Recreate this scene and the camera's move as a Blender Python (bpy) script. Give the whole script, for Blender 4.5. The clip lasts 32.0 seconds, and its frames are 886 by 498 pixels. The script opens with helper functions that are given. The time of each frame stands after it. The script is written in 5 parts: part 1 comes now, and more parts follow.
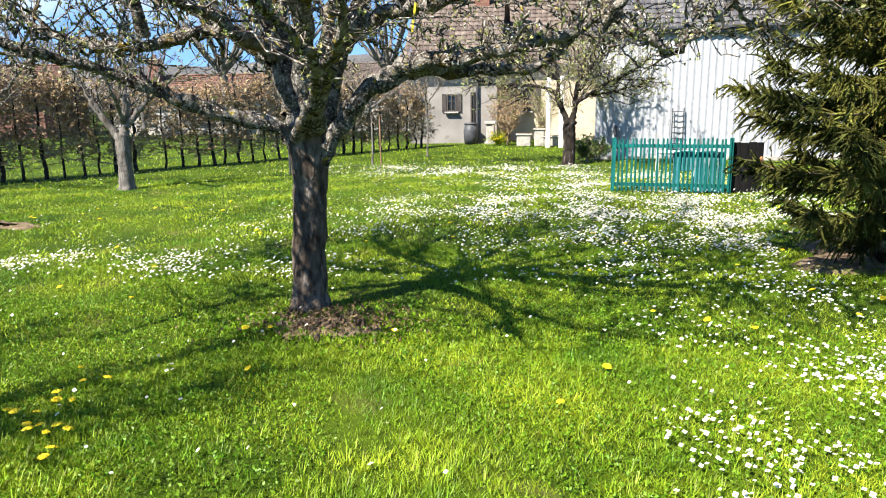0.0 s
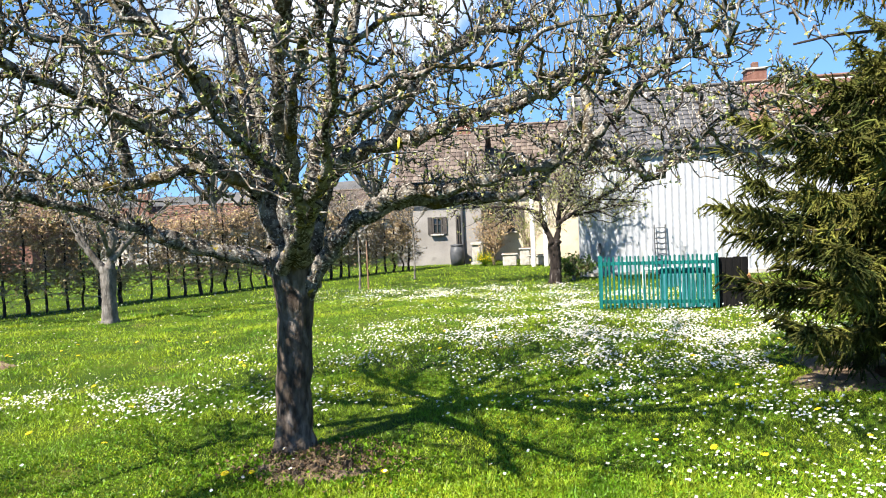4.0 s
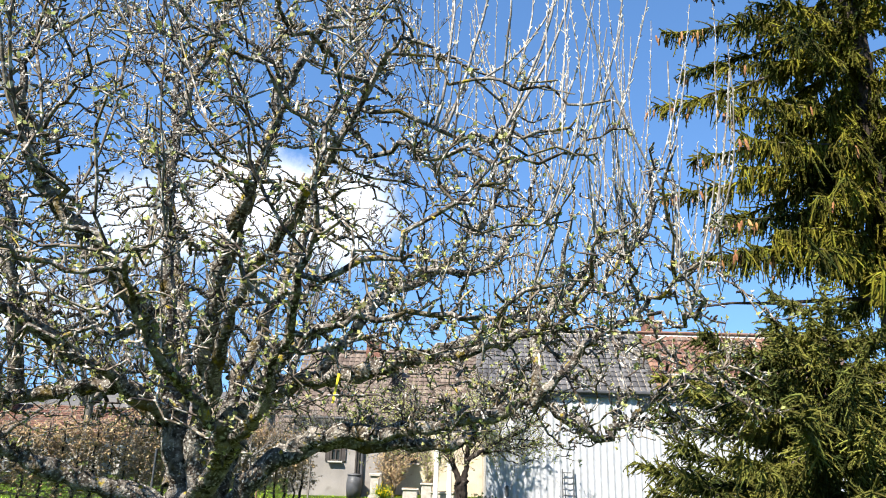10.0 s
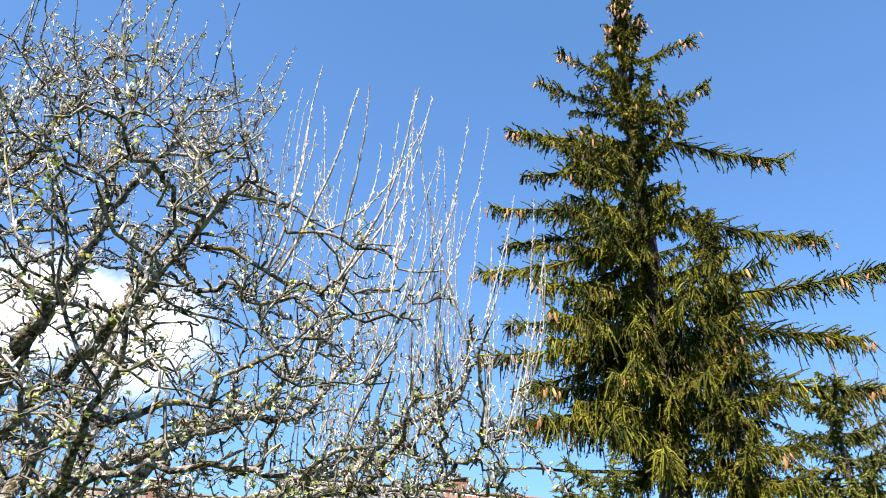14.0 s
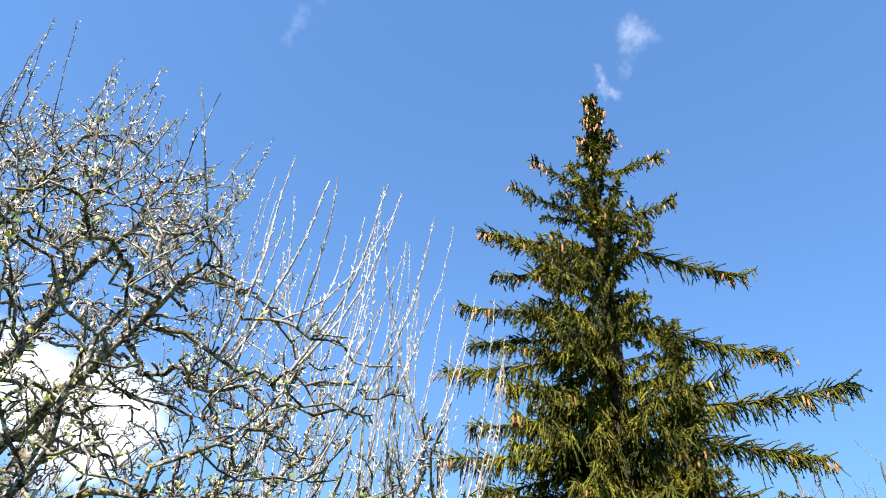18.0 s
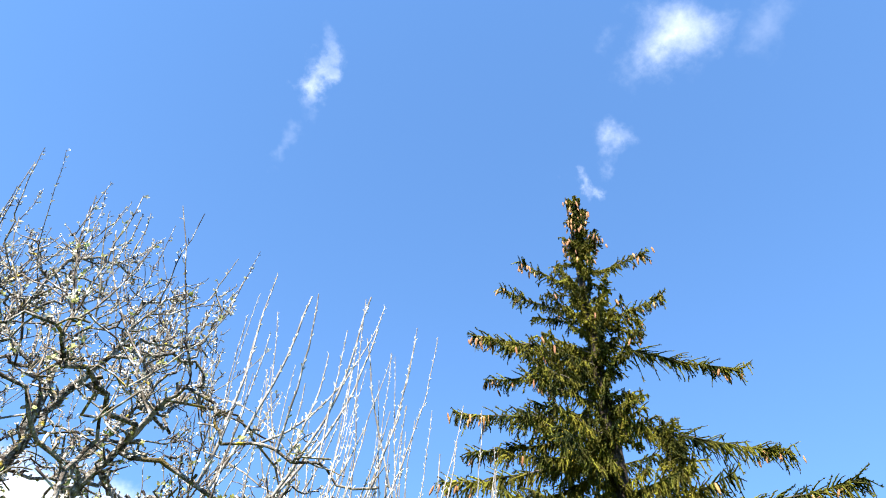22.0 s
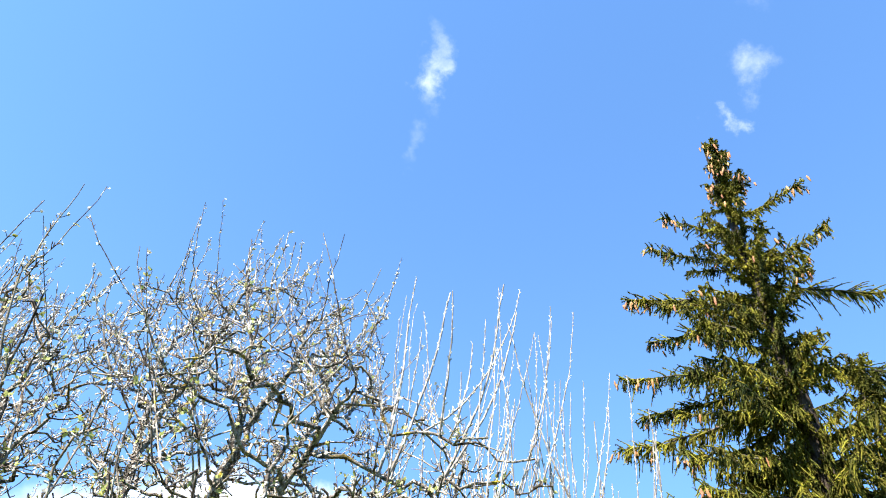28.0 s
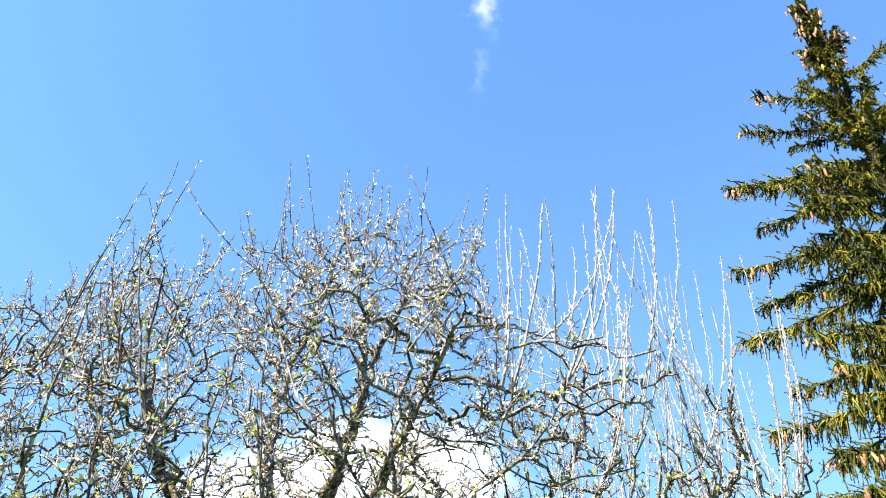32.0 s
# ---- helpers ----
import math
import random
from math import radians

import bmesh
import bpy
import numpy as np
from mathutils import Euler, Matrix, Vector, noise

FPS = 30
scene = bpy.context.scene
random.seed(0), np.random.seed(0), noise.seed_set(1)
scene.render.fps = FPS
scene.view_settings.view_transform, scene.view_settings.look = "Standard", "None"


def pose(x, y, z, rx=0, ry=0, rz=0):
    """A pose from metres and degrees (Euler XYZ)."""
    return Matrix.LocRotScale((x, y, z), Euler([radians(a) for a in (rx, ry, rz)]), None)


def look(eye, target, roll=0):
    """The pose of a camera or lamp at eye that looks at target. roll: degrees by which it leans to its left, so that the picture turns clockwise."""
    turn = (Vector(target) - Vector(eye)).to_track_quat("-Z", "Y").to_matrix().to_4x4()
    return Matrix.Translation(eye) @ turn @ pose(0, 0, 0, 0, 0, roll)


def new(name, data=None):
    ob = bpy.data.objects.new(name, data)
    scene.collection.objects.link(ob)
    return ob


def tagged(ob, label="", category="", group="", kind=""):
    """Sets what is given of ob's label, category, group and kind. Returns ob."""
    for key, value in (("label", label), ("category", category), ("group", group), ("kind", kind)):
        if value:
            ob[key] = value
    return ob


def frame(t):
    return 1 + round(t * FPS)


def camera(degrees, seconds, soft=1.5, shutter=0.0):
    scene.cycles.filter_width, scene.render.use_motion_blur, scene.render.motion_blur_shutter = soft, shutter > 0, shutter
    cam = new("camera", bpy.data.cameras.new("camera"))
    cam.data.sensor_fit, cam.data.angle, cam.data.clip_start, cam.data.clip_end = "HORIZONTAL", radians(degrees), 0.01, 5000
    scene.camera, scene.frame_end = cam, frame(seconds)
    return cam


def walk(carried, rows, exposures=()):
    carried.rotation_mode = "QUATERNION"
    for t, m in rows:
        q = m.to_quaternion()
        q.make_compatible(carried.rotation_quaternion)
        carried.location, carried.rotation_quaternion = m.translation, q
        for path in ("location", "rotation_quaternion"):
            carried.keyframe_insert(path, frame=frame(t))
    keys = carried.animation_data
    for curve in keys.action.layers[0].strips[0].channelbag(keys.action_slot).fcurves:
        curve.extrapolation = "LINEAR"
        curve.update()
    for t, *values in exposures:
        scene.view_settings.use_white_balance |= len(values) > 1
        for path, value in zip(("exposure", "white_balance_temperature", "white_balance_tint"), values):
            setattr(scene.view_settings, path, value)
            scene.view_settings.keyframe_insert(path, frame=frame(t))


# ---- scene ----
# ---- camera and its way ----
cam = camera(66.15, 32.0, soft=1.05)
PATH = [
    (0.0, 0.635, 0.919, 1.567, 8.52, -12.14, -0.75), (0.5, 0.637, 0.913, 1.577, 8.08, -10.92, -0.56),
    (1.0, 0.642, 0.993, 1.578, 6.97, -8.82, 0.01), (1.5, 0.642, 0.959, 1.593, 6.73, -7.52, 0.04),
    (2.0, 0.654, 0.980, 1.596, 6.05, -6.87, -0.13), (2.5, 0.645, 0.963, 1.607, 6.36, -5.01, -0.04),
    (3.0, 0.633, 0.963, 1.607, 7.40, -4.32, -1.01), (3.5, 0.632, 0.977, 1.614, 7.73, -3.69, -2.10),
    (5.5, 0.465, 1.220, 1.623, 5.04, 3.90, -2.44), (6.0, 0.398, 1.219, 1.636, 2.52, 4.68, -1.66),
    (6.5, 0.374, 1.240, 1.646, -0.10, 6.29, -0.74), (7.0, 0.364, 1.218, 1.662, 0.29, 9.09, -0.33),
    (7.5, 0.365, 1.203, 1.677, -0.35, 10.51, 0.14), (8.0, 0.369, 1.254, 1.691, -0.33, 9.59, 0.05),
    (8.5, 0.353, 1.234, 1.706, -0.70, 11.57, 1.21), (9.0, 0.350, 1.209, 1.722, -0.46, 13.55, 1.59),
    (9.5, 0.347, 1.217, 1.735, -0.47, 14.56, 1.69), (10.0, 0.352, 1.253, 1.768, -0.92, 16.36, 1.85),
    (10.5, 0.324, 1.183, 1.741, -2.40, 19.01, 2.81), (11.0, 0.332, 1.217, 1.757, -3.48, 19.63, 2.57),
    (11.5, 0.336, 1.211, 1.776, -4.81, 20.08, 2.24), (12.0, 0.332, 1.189, 1.781, -6.19, 22.08, 3.26),
    (12.5, 0.344, 1.218, 1.817, -8.75, 24.60, 3.25), (13.0, 0.328, 1.183, 1.810, -11.92, 27.67, 3.19),
    (13.5, 0.330, 1.175, 1.811, -14.18, 28.80, 3.40), (14.0, 0.335, 1.186, 1.806, -16.14, 28.88, 3.12),
    (14.5, 0.345, 1.225, 1.829, -18.45, 29.73, 2.49), (15.0, 0.355, 1.224, 1.825, -19.50, 30.91, 2.00),
    (15.5, 0.366, 1.201, 1.804, -19.13, 32.54, 1.73), (17.5, 0.404, 1.188, 1.837, -18.27, 35.39, 6.27),
    (18.0, 0.385, 1.160, 1.802, -18.22, 37.13, 5.24), (18.5, 0.396, 1.162, 1.812, -18.11, 37.87, 5.90),
    (19.0, 0.379, 1.139, 1.799, -17.76, 38.70, 6.16), (19.5, 0.408, 1.151, 1.852, -17.45, 40.18, 6.14),
    (20.0, 0.376, 1.118, 1.828, -18.11, 41.64, 4.88), (20.5, 0.397, 1.103, 1.827, -18.34, 44.04, 3.74),
    (21.0, 0.412, 1.104, 1.849, -17.70, 45.21, 2.93), (21.5, 0.425, 1.107, 1.834, -18.30, 45.30, 2.41),
    (22.0, 0.422, 1.113, 1.829, -18.26, 45.85, 2.93), (22.5, 0.416, 1.095, 1.833, -16.70, 45.61, 4.51),
    (23.0, 0.415, 1.095, 1.828, -16.38, 45.75, 5.17), (23.5, 0.407, 1.069, 1.803, -14.99, 45.25, 5.19),
    (24.0, 0.415, 1.066, 1.792, -13.29, 44.66, 5.55), (24.5, 0.427, 1.059, 1.793, -11.60, 43.87, 5.71),
    (25.0, 0.438, 1.056, 1.792, -9.89, 43.37, 5.01), (25.5, 0.453, 1.037, 1.784, -8.09, 43.06, 4.76),
    (27.5, 0.509, 0.909, 1.721, -2.26, 43.60, 3.73), (28.0, 0.503, 0.902, 1.714, -1.28, 43.41, 4.54),
    (28.5, 0.494, 0.900, 1.711, -0.39, 43.68, 4.39), (29.0, 0.497, 0.889, 1.717, -0.28, 45.15, 4.39),
    (29.5, 0.506, 0.877, 1.707, 0.42, 46.08, 3.91), (30.0, 0.506, 0.885, 1.699, 2.69, 45.99, 4.04),
    (30.5, 0.492, 0.895, 1.697, 4.97, 45.22, 4.02), (31.0, 0.496, 0.915, 1.707, 7.04, 43.42, 2.61),
    (31.5, 0.503, 0.923, 1.695, 7.68, 41.20, 1.87), (32.0, 0.495, 0.953, 1.656, 8.31, 37.52, 0.75),
]


def aim(x, y, z, yaw, pitch, roll):
    a, b = radians(yaw), radians(pitch)
    return look((x, y, z), (x - math.sin(a) * math.cos(b), y + math.cos(a) * math.cos(b), z + math.sin(b)), roll)


EXPOSURES = [(0.0, 1.68), (1.5, 1.73), (6.0, 1.68), (9.0, 1.67), (13.0, 1.83), (18.0, 1.95), (21.0, 2.06), (23.0, 2.25), (32.0, 2.36)]
walk(cam, [(r[0], aim(*r[1:])) for r in PATH], EXPOSURES)

# ---- sky and sun ----
SUN_FROM = Vector((-0.60, -0.80, 0.0)).normalized() * math.cos(radians(48)) + Vector((0, 0, math.sin(radians(48))))
sun = new("sun", bpy.data.lights.new("sun", "SUN"))
sun.data.energy, sun.data.angle, sun.data.color = 5.0, radians(0.55), (1.0, 0.935, 0.835)
sun.matrix_world = look(SUN_FROM * 50, (0, 0, 0))

world = bpy.data.worlds.new("sky")
scene.world = world
world.use_nodes = True
wt = world.node_tree
wt.nodes.clear()


sky = wt.nodes.new("ShaderNodeTexSky")
sky.sky_type = "NISHITA"
sky.sun_disc = False
sky.sun_elevation = radians(48)
sky.sun_rotation = math.atan2(SUN_FROM.x, SUN_FROM.y)
sky.air_density, sky.dust_density, sky.ozone_density = 0.95, 0.0, 3.2
sky.altitude = 600
wcoord = wt.nodes.new("ShaderNodeTexCoord")
clear = wt.nodes.new("ShaderNodeVectorMath")
clear.operation = "MULTIPLY_ADD"
clear.inputs[1].default_value, clear.inputs[2].default_value = (1, 1, 0.8), (0, 0, 0.2)
wt.links.new(wcoord.outputs["Generated"], clear.inputs[0])
level = wt.nodes.new("ShaderNodeVectorMath")
level.operation = "NORMALIZE"
wt.links.new(clear.outputs[0], level.inputs[0])
wt.links.new(level.outputs[0], sky.inputs["Vector"])


def billow(scale, amount, detail):
    """The sky's direction, ruffled by noise."""
    nz = wt.nodes.new("ShaderNodeTexNoise")
    nz.inputs["Scale"].default_value, nz.inputs["Detail"].default_value, nz.inputs["Roughness"].default_value = scale, detail, 0.62
    wt.links.new(wcoord.outputs["Generated"], nz.inputs["Vector"])
    sub = wt.nodes.new("ShaderNodeVectorMath")
    sub.operation = "SUBTRACT"
    sub.inputs[1].default_value = (0.5, 0.5, 0.5)
    wt.links.new(nz.outputs["Color"], sub.inputs[0])
    mul = wt.nodes.new("ShaderNodeVectorMath")
    mul.operation = "SCALE"
    mul.inputs["Scale"].default_value = amount
    wt.links.new(sub.outputs[0], mul.inputs[0])
    add = wt.nodes.new("ShaderNodeVectorMath")
    wt.links.new(wcoord.outputs["Generated"], add.inputs[0])
    wt.links.new(mul.outputs[0], add.inputs[1])
    return add.outputs[0]


def puff(ruffled, centre, size, hard, top):
    """The cover of one cloud, from 0 to top."""
    sub = wt.nodes.new("ShaderNodeVectorMath")
    sub.operation = "SUBTRACT"
    sub.inputs[1].default_value = centre
    wt.links.new(ruffled, sub.inputs[0])
    div = wt.nodes.new("ShaderNodeVectorMath")
    div.operation = "DIVIDE"
    div.inputs[1].default_value = size
    wt.links.new(sub.outputs[0], div.inputs[0])
    far = wt.nodes.new("ShaderNodeVectorMath")
    far.operation = "LENGTH"
    wt.links.new(div.outputs[0], far.inputs[0])
    ramp = wt.nodes.new("ShaderNodeMapRange")
    ramp.interpolation_type = "SMOOTHSTEP"
    for k, v in (("From Min", 1.0), ("From Max", hard), ("To Min", 0.0), ("To Max", top)):
        ramp.inputs[k].default_value = v
    wt.links.new(far.outputs["Value"], ramp.inputs["Value"])
    return ramp.outputs[0]


def most(values):
    top = values[0]
    for v in values[1:]:
        m = wt.nodes.new("ShaderNodeMath")
        m.operation = "MAXIMUM"
        wt.links.new(top, m.inputs[0])
        wt.links.new(v, m.inputs[1])
        top = m.outputs[0]
    return top


heaped, wisped = billow(7.0, 0.16, 9.0), billow(14.0, 0.15, 12.0)
cover = most([
    puff(heaped, (-0.20, 0.93, 0.33), (0.18, 0.2, 0.105), 0.45, 0.92),
    puff(heaped, (-0.34, 0.88, 0.29), (0.18, 0.2, 0.085), 0.3, 0.7),
    puff(heaped, (-0.55, 0.80, 0.17), (0.28, 0.2, 0.085), 0.2, 0.6),
    puff(wisped, (-0.02, 0.54, 0.845), (0.030, 0.085, 0.07), -0.9, 0.6),
    puff(wisped, (-0.05, 0.617, 0.785), (0.025, 0.03, 0.03), -0.3, 0.08),
    puff(wisped, (0.41, 0.31, 0.86), (0.085, 0.08, 0.06), -0.9, 0.8),
    puff(wisped, (0.39, 0.45, 0.80), (0.036, 0.036, 0.036), -0.6, 0.30),
    puff(wisped, (0.372, 0.51, 0.776), (0.022, 0.022, 0.022), -0.4, 0.28),
    puff(wisped, (0.50, 0.24, 0.83), (0.05, 0.05, 0.05), -0.3, 0.10),
])
mixed = wt.nodes.new("ShaderNodeMix")
mixed.data_type = "RGBA"
wt.links.new(cover, mixed.inputs["Factor"])
deep = wt.nodes.new("ShaderNodeHueSaturation")
deep.inputs["Saturation"].default_value, deep.inputs["Hue"].default_value = 1.12, 0.499
wt.links.new(sky.outputs[0], deep.inputs["Color"])
wt.links.new(deep.outputs[0], mixed.inputs["A"])
mixed.inputs["B"].default_value = (5.2, 5.35, 5.7, 1)
back = wt.nodes.new("ShaderNodeBackground")
back.inputs["Strength"].default_value = 0.095
wt.links.new(mixed.outputs["Result"], back.inputs["Color"])
wout = wt.nodes.new("ShaderNodeOutputWorld")
wt.links.new(back.outputs[0], wout.inputs["Surface"])


# ---- materials ----
def material(name, colours, scale=8.0, rough=0.8, bump=0.3, fine=60.0, spots=None, stretch=(1, 1, 1), per_piece=0.0, metal=0.0, through_light=0.0, island=0.0):
    """A procedural surface: a broad mottle between colours, fine grain and relief, spots of a third colour, and a shift from piece to piece."""
    m = bpy.data.materials.new(name)
    m.use_nodes = True
    t = m.node_tree
    p = t.nodes["Principled BSDF"]
    p.inputs["Roughness"].default_value, p.inputs["Metallic"].default_value = rough, metal
    p.inputs["Specular IOR Level"].default_value = 0.12 if rough >= 0.8 else 0.3
    co = t.nodes.new("ShaderNodeTexCoord")
    mp = t.nodes.new("ShaderNodeMapping")
    mp.inputs["Scale"].default_value = stretch
    t.links.new(co.outputs["Object"], mp.inputs["Vector"])

    def nz(s, detail=5.0):
        n = t.nodes.new("ShaderNodeTexNoise")
        n.inputs["Scale"].default_value, n.inputs["Detail"].default_value = s, detail
        t.links.new(mp.outputs[0], n.inputs["Vector"])
        return n.outputs["Fac"]

    def mix(fac, a, b, kind="MIX"):
        n = t.nodes.new("ShaderNodeMix")
        n.data_type, n.blend_type = "RGBA", kind
        for v, sock in ((fac, "Factor"), (a, "A"), (b, "B")):
            if isinstance(v, bpy.types.NodeSocket):
                t.links.new(v, n.inputs[sock])
            else:
                n.inputs[sock].default_value = v if sock == "Factor" else (*v, 1)
        return n.outputs["Result"]

    def span(v, lo, hi, a=0.0, b=1.0):
        n = t.nodes.new("ShaderNodeMapRange")
        for k, x in zip(("From Min", "From Max", "To Min", "To Max"), (lo, hi, a, b)):
            n.inputs[k].default_value = x
        t.links.new(v, n.inputs["Value"])
        return n.outputs[0]

    col = mix(span(nz(scale), 0.36, 0.64), colours[0], colours[1])
    grain = nz(fine, 3.0)
    shade = t.nodes.new("ShaderNodeHueSaturation")
    t.links.new(col, shade.inputs["Color"])
    value = span(grain, 0.25, 0.75, 0.78, 1.22)
    if per_piece or island:
        if island:
            r = t.nodes.new("ShaderNodeNewGeometry").outputs["Random Per Island"]
        else:
            r = t.nodes.new("ShaderNodeObjectInfo").outputs["Random"]
        k = per_piece or island
        mm = t.nodes.new("ShaderNodeMath")
        mm.operation = "MULTIPLY"
        t.links.new(value, mm.inputs[0])
        t.links.new(span(r, 0, 1, 1 - k, 1 + k), mm.inputs[1])
        value = mm.outputs[0]
        t.links.new(span(r, 0, 1, 0.5 - 0.04 * k, 0.5 + 0.04 * k), shade.inputs["Hue"])
    t.links.new(value, shade.inputs["Value"])
    col = shade.outputs[0]
    for colour, s, lo, hi in spots or ():
        col = mix(span(nz(s, 6.0), lo, hi), col, colour)
    t.links.new(col, p.inputs["Base Color"])
    if bump:
        b = t.nodes.new("ShaderNodeBump")
        b.inputs["Strength"].default_value, b.inputs["Distance"].default_value = bump, 0.02
        t.links.new(grain, b.inputs["Height"])
        t.links.new(b.outputs[0], p.inputs["Normal"])
    if through_light:
        tr = t.nodes.new("ShaderNodeBsdfTranslucent")
        t.links.new(col, tr.inputs["Color"])
        ms = t.nodes.new("ShaderNodeMixShader")
        ms.inputs[0].default_value = through_light
        t.links.new(p.outputs[0], ms.inputs[1])
        t.links.new(tr.outputs[0], ms.inputs[2])
        t.links.new(ms.outputs[0], t.nodes["Material Output"].inputs["Surface"])
    return m


